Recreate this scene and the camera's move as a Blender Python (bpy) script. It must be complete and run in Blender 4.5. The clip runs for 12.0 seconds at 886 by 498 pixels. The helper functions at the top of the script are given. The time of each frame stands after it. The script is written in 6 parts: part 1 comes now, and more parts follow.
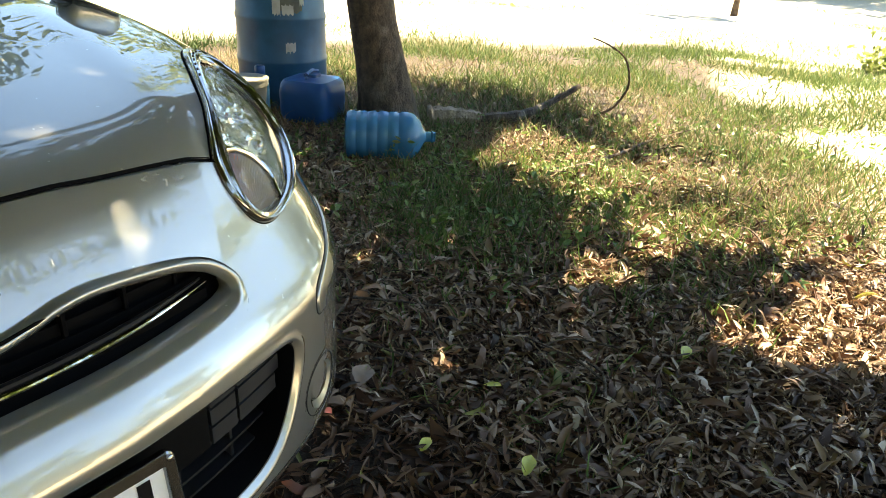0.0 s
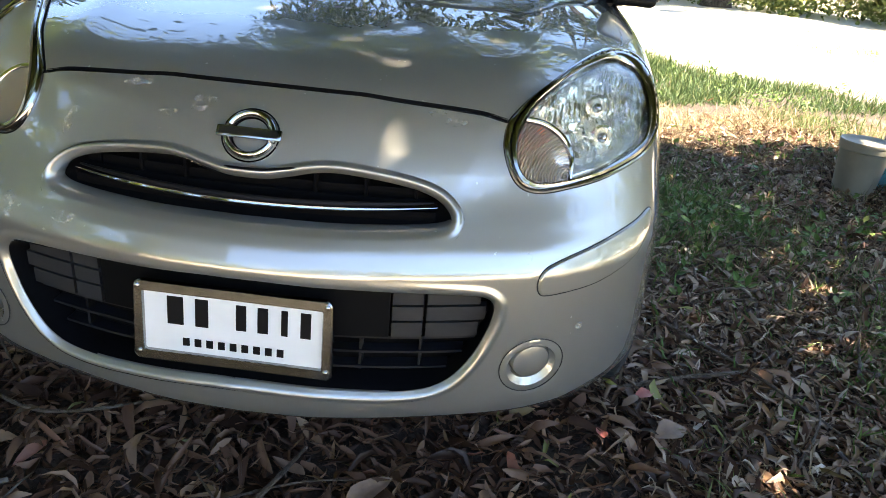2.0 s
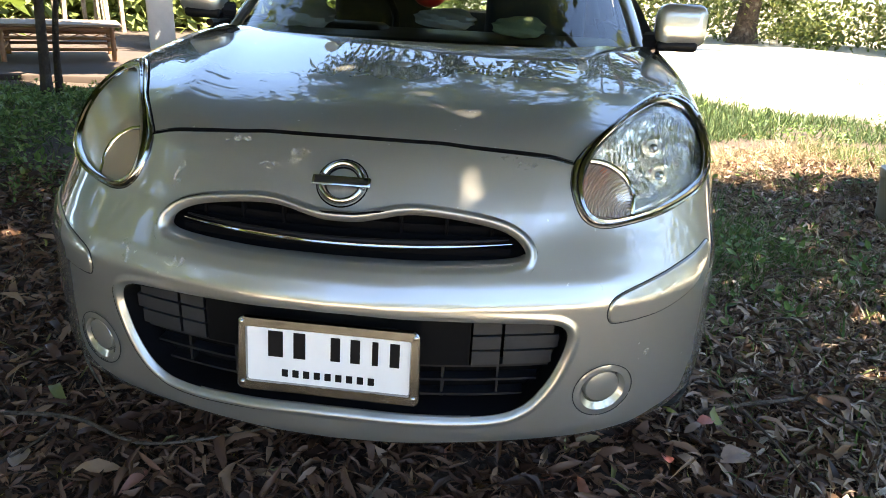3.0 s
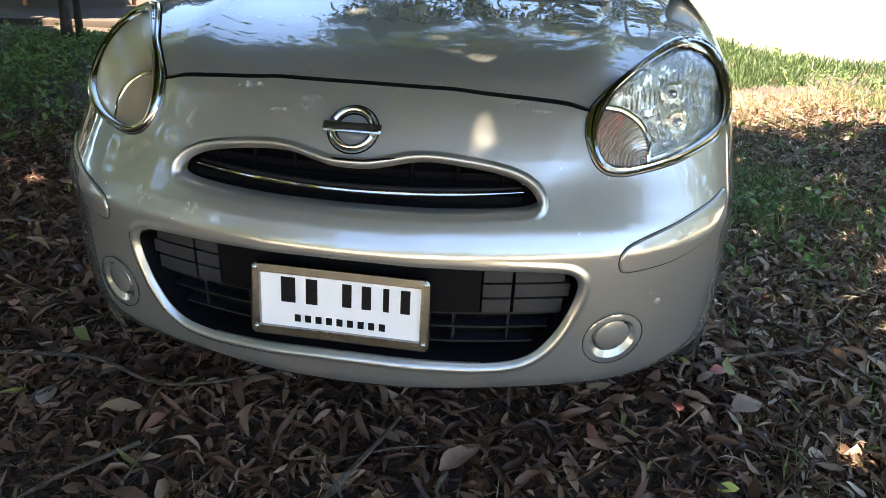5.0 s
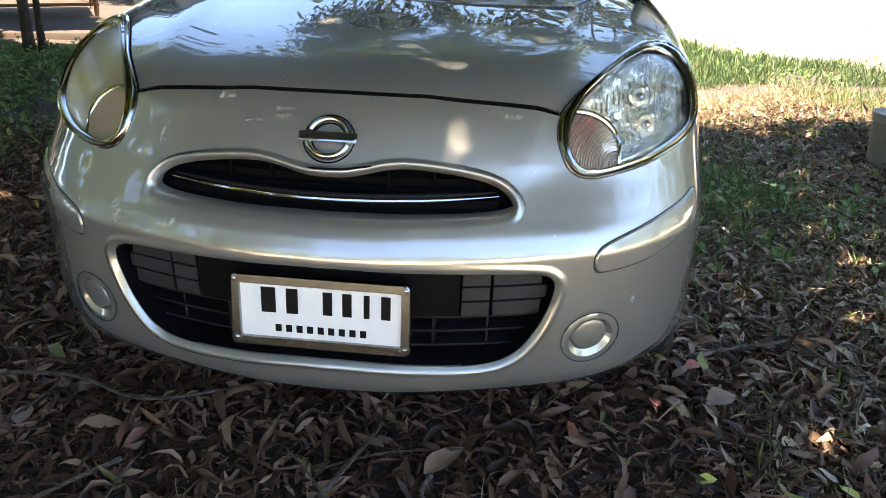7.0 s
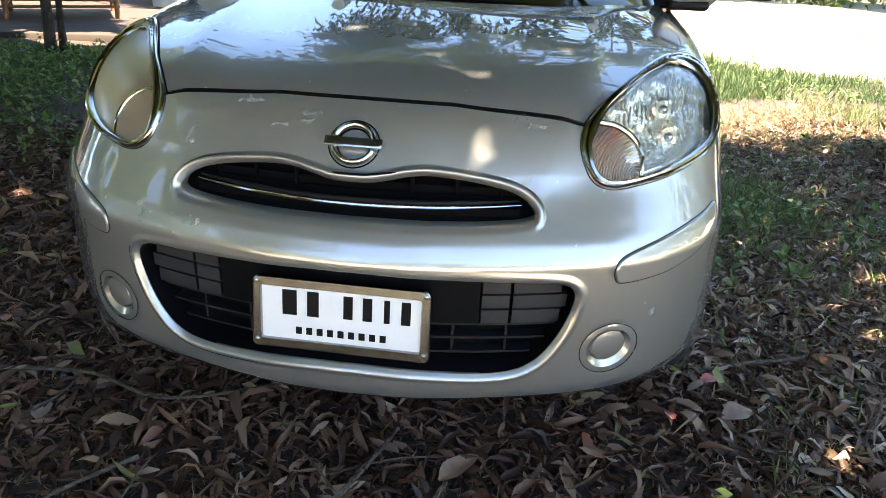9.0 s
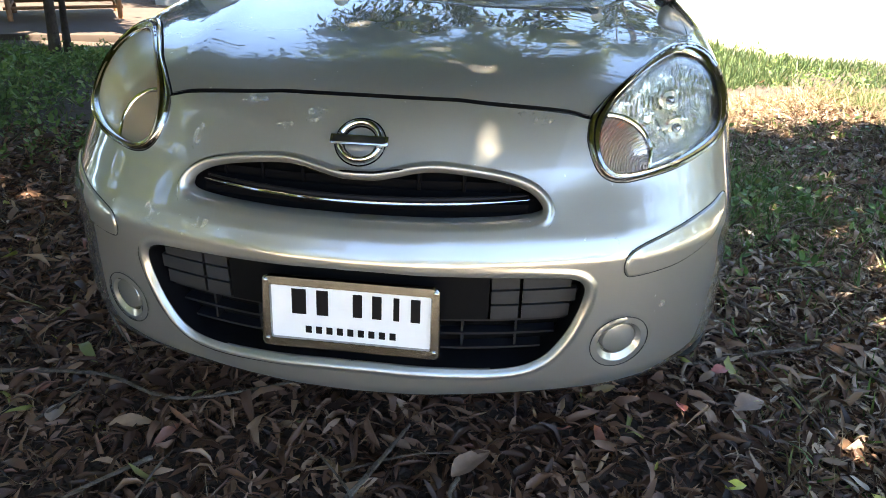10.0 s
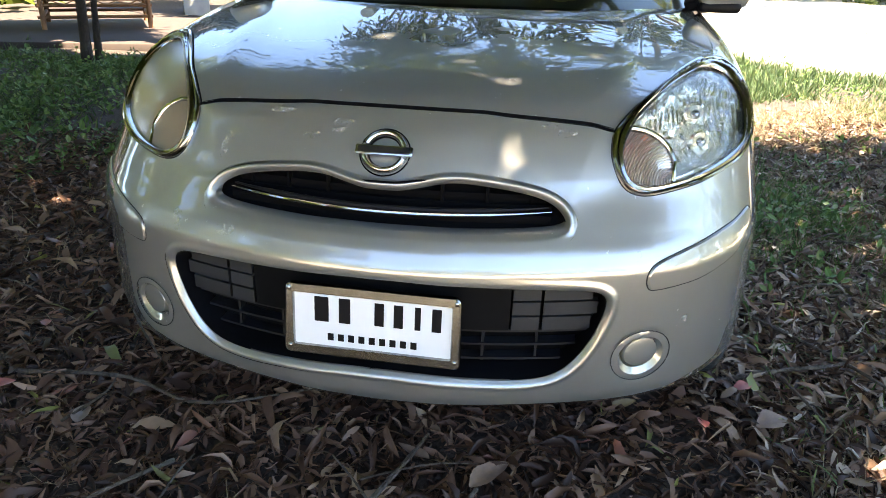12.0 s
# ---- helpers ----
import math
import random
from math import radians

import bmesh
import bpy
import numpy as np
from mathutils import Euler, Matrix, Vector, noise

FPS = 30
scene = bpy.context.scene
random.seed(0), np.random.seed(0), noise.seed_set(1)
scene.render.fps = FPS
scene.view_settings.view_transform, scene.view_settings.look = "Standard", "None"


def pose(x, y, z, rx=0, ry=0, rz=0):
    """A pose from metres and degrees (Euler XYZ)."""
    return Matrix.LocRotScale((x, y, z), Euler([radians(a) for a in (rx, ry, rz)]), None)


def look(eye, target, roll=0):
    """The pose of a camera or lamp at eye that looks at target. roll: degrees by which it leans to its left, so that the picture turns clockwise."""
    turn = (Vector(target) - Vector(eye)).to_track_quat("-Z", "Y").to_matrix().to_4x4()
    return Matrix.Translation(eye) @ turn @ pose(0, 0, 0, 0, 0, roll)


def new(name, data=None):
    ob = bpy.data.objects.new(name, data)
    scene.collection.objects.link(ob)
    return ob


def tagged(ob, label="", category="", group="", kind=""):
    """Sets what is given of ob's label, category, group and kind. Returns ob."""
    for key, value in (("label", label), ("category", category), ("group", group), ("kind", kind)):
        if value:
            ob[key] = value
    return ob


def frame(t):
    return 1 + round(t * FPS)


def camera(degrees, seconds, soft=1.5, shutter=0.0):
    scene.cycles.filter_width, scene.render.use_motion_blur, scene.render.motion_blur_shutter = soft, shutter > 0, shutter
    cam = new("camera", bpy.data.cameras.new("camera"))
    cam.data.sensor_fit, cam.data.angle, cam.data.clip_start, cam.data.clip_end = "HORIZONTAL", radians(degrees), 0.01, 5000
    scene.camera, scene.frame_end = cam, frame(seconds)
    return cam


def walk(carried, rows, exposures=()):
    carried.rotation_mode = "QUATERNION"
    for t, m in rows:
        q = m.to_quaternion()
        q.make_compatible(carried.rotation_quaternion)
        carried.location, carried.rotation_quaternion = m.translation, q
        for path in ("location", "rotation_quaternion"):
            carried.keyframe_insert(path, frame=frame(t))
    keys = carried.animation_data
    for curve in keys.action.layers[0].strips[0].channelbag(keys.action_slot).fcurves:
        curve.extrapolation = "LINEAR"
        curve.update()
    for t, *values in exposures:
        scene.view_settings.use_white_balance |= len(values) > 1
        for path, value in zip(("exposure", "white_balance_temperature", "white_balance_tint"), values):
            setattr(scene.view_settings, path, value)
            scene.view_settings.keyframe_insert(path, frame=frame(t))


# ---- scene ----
cam = camera(65.89, 12.0, 0.65)
PATH = [
    (0.0, -0.201, -0.732, 1.176, 65.21, -2.72, -52.86),
    (0.5, -0.002, -0.952, 1.165, 64.02, -4.59, -27.50),
    (1.0, 0.192, -0.960, 1.121, 64.56, -2.65, -12.21),
    (1.5, 0.324, -0.973, 1.127, 63.83, -0.84, -2.87),
    (2.0, 0.419, -1.056, 1.118, 65.52, -5.03, 5.18),
    (2.5, 0.371, -1.134, 1.130, 70.55, -3.89, 5.02),
    (2.7, 0.336, -1.167, 1.135, 69.99, -2.53, 6.74),
    (4.3, 0.370, -1.178, 1.149, 67.10, -3.04, 7.33),
    (4.5, 0.368, -1.177, 1.148, 66.61, -2.30, 8.90),
    (5.0, 0.362, -1.167, 1.140, 64.57, -2.32, 8.92),
    (5.5, 0.360, -1.166, 1.141, 64.07, -2.10, 8.20),
    (6.0, 0.357, -1.171, 1.144, 64.50, -1.60, 7.83),
    (6.5, 0.353, -1.176, 1.151, 65.28, -1.32, 7.31),
    (6.7, 0.356, -1.180, 1.149, 65.09, -1.19, 6.54),
    (8.3, 0.338, -1.193, 1.147, 65.27, -2.95, 5.89),
    (8.5, 0.336, -1.197, 1.150, 65.58, -2.91, 6.49),
    (9.0, 0.331, -1.194, 1.148, 65.69, -2.65, 7.47),
    (9.5, 0.325, -1.189, 1.149, 65.79, -2.06, 8.00),
    (10.0, 0.327, -1.188, 1.153, 65.09, -1.45, 7.55),
    (10.5, 0.326, -1.188, 1.151, 65.54, -1.69, 7.83),
    (11.0, 0.326, -1.190, 1.153, 65.27, -1.78, 8.19),
    (11.5, 0.326, -1.186, 1.154, 65.59, -0.57, 8.56),
    (12.0, 0.324, -1.196, 1.157, 65.88, -1.60, 9.48),
]
walk(cam, [(t, pose(x, y, z, rx, ry, rz)) for t, x, y, z, rx, ry, rz in PATH], [(0.0, 3.2, 10000, 2), (0.5, 3.65, 9700, 4), (1.0, 3.62, 8800, 7), (2.5, 3.65, 8100, 10), (4.5, 3.65, 8100, 10), (6.5, 3.6, 8100, 10), (8.5, 3.65, 8100, 10), (9.0, 3.8, 8000, 10), (12.0, 3.9, 8000, 10)])

# ---------------------------------------------------------------- light
SUN_DIR = Vector((0.58, -0.16, 0.92)).normalized()
world = bpy.data.worlds.new("sky")
scene.world = world
world.use_nodes = True
wn = world.node_tree
sky = wn.nodes.new("ShaderNodeTexSky")
sky.sky_type = "NISHITA"
sky.sun_disc = False
sky.sun_elevation = math.asin(SUN_DIR.z)
sky.sun_rotation = math.atan2(SUN_DIR.x, SUN_DIR.y)
sky.dust_density = 0.05
sky.air_density = 0.7
sky.ozone_density = 5.0
wn.links.new(sky.outputs[0], wn.nodes["Background"].inputs[0])
wn.nodes["Background"].inputs[1].default_value = 0.11
sun = new("sun", bpy.data.lights.new("sun", "SUN"))
sun.data.energy, sun.data.angle, sun.data.color = 5.0, radians(0.45), (1.0, 0.955, 0.88)
sun.matrix_world = look(SUN_DIR * 40, (0, 0, 0))


# ---------------------------------------------------------------- materials
class Mat:
    """A node material with a Principled shader."""

    def __init__(self, name, color=(0.5, 0.5, 0.5), rough=0.5, metal=0.0, **more):
        self.m = bpy.data.materials.new(name)
        self.m.use_nodes = True
        self.t = self.m.node_tree
        self.p = self.t.nodes["Principled BSDF"]
        self.set("Base Color", (*color, 1))
        self.set("Roughness", rough)
        self.set("Metallic", metal)
        for k, v in more.items():
            self.set(k.replace("_", " "), v)

    def set(self, k, v):
        self.p.inputs[k].default_value = v

    def node(self, kind, **vals):
        n = self.t.nodes.new(kind)
        for k, v in vals.items():
            n.inputs[k.replace("_", " ")].default_value = v
        return n

    def link(self, a, b):
        self.t.links.new(a, b)

    def coords(self, which="Object"):
        return self.node("ShaderNodeTexCoord").outputs[which]

    def noise(self, scale, detail=4.0, vec=None, rough=0.55):
        n = self.node("ShaderNodeTexNoise", Scale=scale, Detail=detail, Roughness=rough)
        self.link(vec or self.coords(), n.inputs["Vector"])
        return n.outputs["Fac"]

    def ramp(self, fac, stops):
        n = self.node("ShaderNodeValToRGB")
        el = n.color_ramp.elements
        while len(el) < len(stops):
            el.new(0.5)
        for e, (pos, col) in zip(el, stops):
            e.position = pos
            e.color = (*col, 1) if len(col) == 3 else col
        self.link(fac, n.inputs[0])
        return n.outputs[0]

    def mix(self, fac, a, b, kind="MIX"):
        n = self.t.nodes.new("ShaderNodeMix")
        n.data_type = "RGBA"
        n.blend_type = kind
        for sock, v in ((n.inputs[0], fac), (n.inputs[6], a), (n.inputs[7], b)):
            if isinstance(v, (int, float)):
                sock.default_value = v
            elif isinstance(v, tuple):
                sock.default_value = (*v, 1)
            else:
                self.link(v, sock)
        return n.outputs[2]

    def math(self, op, a, b=0.0, c=0.0):
        n = self.t.nodes.new("ShaderNodeMath")
        n.operation = op
        for sock, v in zip(n.inputs, (a, b, c)):
            if isinstance(v, (int, float)):
                sock.default_value = v
            else:
                self.link(v, sock)
        return n.outputs[0]

    def color(self, sock):
        self.link(sock, self.p.inputs["Base Color"])
        return self

    def rough(self, sock):
        self.link(sock, self.p.inputs["Roughness"])
        return self

    def bump(self, height, strength=0.3, dist=0.01):
        n = self.node("ShaderNodeBump", Strength=strength, Distance=dist)
        self.link(height, n.inputs["Height"])
        self.link(n.outputs[0], self.p.inputs["Normal"])
        return self


def plain(name, color, rough, metal=0.0, scale=30.0, spread=0.15, bump=0.0, **more):
    """A surface with blotches at two scales."""
    k = Mat(name, color, rough, metal, **more)
    n1, n2 = k.noise(scale * 0.12, 3), k.noise(scale, 6)
    f = k.math("MULTIPLY_ADD", n1, 0.5, k.math("MULTIPLY", n2, 0.5))
    lo, hi = [tuple(min(1, c * s) for c in color) for s in (1 - spread, 1 + spread)]
    k.color(k.ramp(f, [(0.3, lo), (0.7, hi)]))
    k.rough(k.math("MULTIPLY_ADD", n2, 0.25 * rough + 0.03, rough * 0.85))
    if bump:
        k.bump(n2, bump, 0.004)
    return k.m


def paint():
    """Silver metallic lacquer with fine flake, dust and small dried spots."""
    k = Mat("silver_paint", (0.34, 0.34, 0.33), 0.30, 0.70)
    k.set("Coat Weight", 1.0)
    k.set("Coat Roughness", 0.04)
    k.set("Coat IOR", 1.85)
    k.set("Specular Tint", (0.12, 0.12, 0.12, 1))
    flake = k.noise(1800, 1)
    dust = k.noise(9, 6)
    c = k.mix(k.math("MULTIPLY", dust, 0.22), (0.332, 0.326, 0.302), (0.300, 0.292, 0.268))
    c = k.mix(k.math("MULTIPLY", flake, 0.25), c, (0.42, 0.41, 0.38))
    spots = k.noise(60, 2)
    s = k.ramp(spots, [(0.735, (0, 0, 0)), (0.76, (1, 1, 1))])
    c = k.mix(k.math("MULTIPLY", s, 0.35), c, (0.62, 0.60, 0.55))
    k.color(c)
    lw = k.node("ShaderNodeLayerWeight", Blend=0.5)
    flat = k.node("ShaderNodeMapRange")
    for sock, v in zip(("From Min", "From Max", "To Min", "To Max"), (0.66, 0.80, 0.0, -0.08)):
        flat.inputs[sock].default_value = v
    k.link(lw.outputs["Facing"], flat.inputs["Value"])
    k.rough(k.math("ADD", k.math("MULTIPLY_ADD", dust, 0.06, 0.285), flat.outputs["Result"]))
    cr_ = k.math("MULTIPLY_ADD", k.noise(22, 5), 0.012, k.math("MULTIPLY_ADD", s, 0.3, 0.004))
    k.link(cr_, k.p.inputs["Coat Roughness"])
    return k.m


def thin_glass(name, tint, gloss=0.02, haze=None, ior=1.5, cloud=0.4):
    """Thin pane: see-through with a mirror coat that follows the angle."""
    m = bpy.data.materials.new(name)
    m.use_nodes = True
    t = m.node_tree
    t.nodes.remove(t.nodes["Principled BSDF"])
    tr, gl, mx, fr = (t.nodes.new(n) for n in ("ShaderNodeBsdfTransparent", "ShaderNodeBsdfGlossy", "ShaderNodeMixShader", "ShaderNodeFresnel"))
    tr.inputs[0].default_value = (*tint, 1)
    gl.inputs["Roughness"].default_value = gloss
    fr.inputs[0].default_value = ior
    t.links.new(fr.outputs[0], mx.inputs[0])
    t.links.new(tr.outputs[0], mx.inputs[1])
    t.links.new(gl.outputs[0], mx.inputs[2])
    last = mx
    if haze:
        df, m2 = t.nodes.new("ShaderNodeBsdfDiffuse"), t.nodes.new("ShaderNodeMixShader")
        df.inputs[0].default_value = (*haze, 1)
        m2.inputs[0].default_value = cloud
        t.links.new(mx.outputs[0], m2.inputs[1])
        t.links.new(df.outputs[0], m2.inputs[2])
        last = m2
    t.links.new(last.outputs[0], t.nodes["Material Output"].inputs[0])
    return m


def leafy(name, stops, rough=0.5, translucent=0.35, spread_scale=None, sheen=0.22):
    """Leaves whose tint differs from piece to piece."""
    k = Mat(name, stops[0][1], rough, Specular_IOR_Level=sheen)
    rnd = k.node("ShaderNodeNewGeometry").outputs["Random Per Island"]
    c = k.ramp(rnd, stops)
    n = k.noise(60, 3)
    c = k.mix(k.math("MULTIPLY", n, 0.35), c, (0.03, 0.025, 0.02))
    if spread_scale:
        c = k.mix(k.math("MULTIPLY", k.noise(spread_scale, 2), 0.4), c, tuple(v * 0.5 for v in stops[-1][1]))
    k.color(c)
    k.bump(k.noise(220, 3), 0.25, 0.002)
    if translucent:
        tl = k.node("ShaderNodeBsdfTranslucent")
        k.link(c, tl.inputs[0])
        mx = k.node("ShaderNodeMixShader", Fac=translucent)
        k.link(k.p.outputs[0], mx.inputs[1])
        k.link(tl.outputs[0], mx.inputs[2])
        k.link(mx.outputs[0], k.t.nodes["Material Output"].inputs[0])
    return k.m


def bark(name, dark, light, scale=9):
    k = Mat(name, dark, 0.9)
    m = k.node("ShaderNodeMapping")
    m.inputs["Scale"].default_value = (1, 1, 0.75)
    k.link(k.coords(), m.inputs[0])
    n1 = k.noise(scale, 8, m.outputs[0], 0.7)
    n2 = k.noise(scale * 4, 5, m.outputs[0])
    lich = k.noise(5, 4)
    c = k.ramp(n1, [(0.35, dark), (0.62, light)])
    c = k.mix(k.math("MULTIPLY", k.ramp(lich, [(0.55, (0, 0, 0)), (0.7, (1, 1, 1))]), 0.35), c, (0.30, 0.29, 0.25))
    k.color(c)
    k.bump(k.math("MULTIPLY_ADD", n1, 1.0, k.math("MULTIPLY", n2, 0.4)), 0.9, 0.02)
    return k.m


def ground_material():
    """Dark earth with litter under the trees, worn pale dirt out in the open and, unseen, behind the camera to bounce
    light.
    """
    k = Mat("earth", (0.1, 0.08, 0.06), 0.95)
    co = k.coords()
    sep = k.node("ShaderNodeSeparateXYZ")
    k.link(co, sep.inputs[0])
    n1, n2, n3 = k.noise(0.8, 5, co), k.noise(14, 6, co), k.noise(90, 4, co)
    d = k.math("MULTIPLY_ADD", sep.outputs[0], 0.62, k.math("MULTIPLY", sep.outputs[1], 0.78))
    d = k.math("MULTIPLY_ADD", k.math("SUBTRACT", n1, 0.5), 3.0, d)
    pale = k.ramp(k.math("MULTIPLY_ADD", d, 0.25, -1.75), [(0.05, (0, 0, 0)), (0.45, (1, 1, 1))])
    # unseen pale zone behind the camera, added to throw light onto the bumper
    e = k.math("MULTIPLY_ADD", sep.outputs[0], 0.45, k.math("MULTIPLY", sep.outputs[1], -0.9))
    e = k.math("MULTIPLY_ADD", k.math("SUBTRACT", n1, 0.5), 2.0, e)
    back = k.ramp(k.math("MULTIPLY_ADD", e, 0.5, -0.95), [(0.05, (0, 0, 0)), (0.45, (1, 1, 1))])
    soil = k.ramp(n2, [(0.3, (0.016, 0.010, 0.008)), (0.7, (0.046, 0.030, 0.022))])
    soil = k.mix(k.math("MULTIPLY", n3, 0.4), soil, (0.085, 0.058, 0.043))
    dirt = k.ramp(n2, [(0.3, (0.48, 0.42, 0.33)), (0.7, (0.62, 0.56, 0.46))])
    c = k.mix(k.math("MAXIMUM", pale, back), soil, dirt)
    k.color(c)
    k.bump(k.math("MULTIPLY_ADD", n2, 1.0, k.math("MULTIPLY", n3, 0.5)), 0.8, 0.02)
    return k.m


SILVER = paint()
CHROME = Mat("chrome", (0.42, 0.425, 0.43), 0.05, 1.0).m
SURROUND = plain("dulled_chrome", (0.40, 0.40, 0.40), 0.10, 1.0, 90, 0.3)
CHROME_WORN = plain("worn_chrome", (0.32, 0.32, 0.31), 0.22, 1.0, 60, 0.25)
BLACK = plain("black_plastic", (0.005, 0.005, 0.006), 0.45, 0.0, 80, 0.3, 0.05, Specular_IOR_Level=0.12)
SLAT = plain("slat_plastic", (0.010, 0.0105, 0.012), 0.42, 0.0, 80, 0.3, 0.05, Specular_IOR_Level=0.25)
GREY = plain("grey_plastic", (0.019, 0.020, 0.022), 0.5, 0.0, 80, 0.2, 0.05, Specular_IOR_Level=0.25)
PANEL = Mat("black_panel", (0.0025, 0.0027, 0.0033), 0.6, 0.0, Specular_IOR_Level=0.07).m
# near-black that holds the shade of gaps and hollows in its colour
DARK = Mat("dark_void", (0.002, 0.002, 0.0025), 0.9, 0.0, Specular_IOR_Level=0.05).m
RUBBER = plain("tyre_rubber", (0.034, 0.033, 0.031), 0.9, 0.0, 50, 0.35, 0.3, Specular_IOR_Level=0.12)
WHITE = plain("plate_white", (0.62, 0.64, 0.66), 0.35, 0.0, 25, 0.04)
INK = Mat("plate_ink", (0.006, 0.006, 0.007), 0.5, 0.0, Specular_IOR_Level=0.08).m
LENS = thin_glass("lamp_lens", (0.98, 0.97, 0.94), 0.03, None, 1.28)
CLOUDY = thin_glass("clouded_lens", (0.86, 0.80, 0.66), 0.26, (0.25, 0.21, 0.145), 1.12, 0.62)
YELLOWED = plain("yellowed_reflector", (0.44, 0.35, 0.20), 0.32, 0.7, 30, 0.3)
CREAM_LENS = thin_glass("indicator_lens", (0.93, 0.80, 0.72), 0.1, (0.55, 0.46, 0.40))
GLASS = thin_glass("window_glass", (0.62, 0.68, 0.65), 0.005)
REFLECTOR = plain("lamp_reflector", (1.0, 0.95, 0.86), 0.08, 0.8, 40, 0.05)
AMBER = Mat("amber_bulb", (0.45, 0.13, 0.06), 0.4).m
CLOTH = plain("seat_cloth", (0.030, 0.031, 0.034), 0.95, 0.0, 120, 0.3, 0.3)
BARK = bark("tree_bark", (0.018, 0.012, 0.009), (0.095, 0.068, 0.050), 15)
# darker copy of tree_bark: the shade on the left trunks is coloured in
BARK_SHADED = bark("shaded_bark", (0.012, 0.009, 0.007), (0.052, 0.036, 0.027), 15)
BARK_PALE = bark("dry_wood", (0.12, 0.085, 0.06), (0.36, 0.29, 0.22), 14)
TWIG = bark("twig_wood", (0.035, 0.023, 0.016), (0.13, 0.090, 0.064), 30)
LITTER = leafy("dry_leaves", [(0.0, (0.024, 0.009, 0.005)), (0.35, (0.076, 0.032, 0.018)), (0.65, (0.16, 0.077, 0.045)), (0.88, (0.26, 0.143, 0.088)), (0.97, (0.38, 0.235, 0.145)), (0.98, (0.27, 0.095, 0.065)), (0.992, (0.16, 0.16, 0.055)), (1.0, (0.36, 0.33, 0.08))], 0.5, 0.12, None, 0.28)
# paler copy of the dry leaves, carrying light the right side lacks
LIGHTENED = leafy("lightened_leaves", [(0.0, (0.14, 0.082, 0.052)), (0.5, (0.33, 0.215, 0.145)), (0.85, (0.48, 0.35, 0.25)), (1.0, (0.58, 0.47, 0.36))], 0.42, 0.12, None, 0.3)
CROWN = leafy("crown_leaves", [(0.0, (0.055, 0.082, 0.012)), (0.6, (0.090, 0.125, 0.018)), (1.0, (0.135, 0.17, 0.030))], 0.45, 0.55)
# darker copy of crown_leaves; backlit shade is put into the leaf colour
SHADED_CROWN = leafy("shaded_crown_leaves", [(0.0, (0.022, 0.040, 0.016)), (0.6, (0.034, 0.060, 0.022)), (1.0, (0.06, 0.09, 0.03))], 0.5, 0.2)
BUSHES = leafy("bush_leaves", [(0.0, (0.09, 0.13, 0.035)), (0.5, (0.19, 0.25, 0.07)), (1.0, (0.36, 0.39, 0.14))], 0.5, 0.4, 0.35)
GRASS = leafy("grass_blades", [(0.0, (0.045, 0.085, 0.026)), (0.5, (0.085, 0.14, 0.042)), (0.85, (0.13, 0.185, 0.055)), (1.0, (0.20, 0.20, 0.075))], 0.5, 0.35)
STRIP = leafy("strip_grass", [(0.0, (0.032, 0.066, 0.026)), (0.5, (0.060, 0.105, 0.038)), (0.85, (0.095, 0.140, 0.048)), (1.0, (0.17, 0.17, 0.075))], 0.5, 0.3)
# brighter copy of the grass greens, making up for skylight the patches miss
WEED = leafy("weed_leaves", [(0.0, (0.055, 0.11, 0.03)), (0.5, (0.11, 0.19, 0.05)), (0.85, (0.17, 0.26, 0.07)), (1.0, (0.27, 0.29, 0.11))], 0.42, 0.3)
DEAD = leafy("dead_grass", [(0.0, (0.11, 0.075, 0.048)), (0.6, (0.27, 0.20, 0.125)), (1.0, (0.46, 0.37, 0.24))], 0.75, 0.15)
STRAW = leafy("straw", [(0.0, (0.20, 0.155, 0.09)), (1.0, (0.42, 0.35, 0.22))], 0.7, 0.25)
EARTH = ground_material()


# ---------------------------------------------------------------- mesh helpers
def link_mesh(name, verts, faces, material, parent=None, label="", smooth=True):
    me = bpy.data.meshes.new(name)
    me.from_pydata([tuple(map(float, v)) for v in verts], [], [tuple(map(int, f)) for f in faces])
    me.polygons.foreach_set("use_smooth", [smooth] * len(me.polygons))
    me.materials.append(material)
    me.update()
    ob = new(name, me)
    if parent:
        ob.parent = parent
    if label:
        ob["label"] = label
    return ob


def fast_mesh(name, verts, tris, material, smooth=False):
    """A large triangle mesh from arrays."""
    me = bpy.data.meshes.new(name)
    me.vertices.add(len(verts))
    me.vertices.foreach_set("co", np.asarray(verts, np.float32).ravel())
    me.loops.add(3 * len(tris))
    me.loops.foreach_set("vertex_index", np.asarray(tris, np.int32).ravel())
    me.polygons.add(len(tris))
    me.polygons.foreach_set("loop_start", np.arange(0, 3 * len(tris), 3, dtype=np.int32))
    me.polygons.foreach_set("use_smooth", np.full(len(tris), smooth))
    me.materials.append(material)
    me.update()
    me.validate()
    return new(name, me)


def part(name, bm, material, parent=None, label="", smooth=True, angle=40):
    me = bpy.data.meshes.new(name)
    bmesh.ops.recalc_face_normals(bm, faces=bm.faces)
    bm.to_mesh(me)
    bm.free()
    me.polygons.foreach_set("use_smooth", [smooth] * len(me.polygons))
    if smooth:
        me.set_sharp_from_angle(angle=radians(angle))
    me.materials.append(material)
    ob = new(name, me)
    if parent:
        ob.parent = parent
    if label:
        ob["label"] = label
    return ob


def thing(name, label, category, at=(0, 0, 0), group="", kind=""):
    ob = new(name)
    ob.location = at
    return tagged(ob, label, category, group, kind)


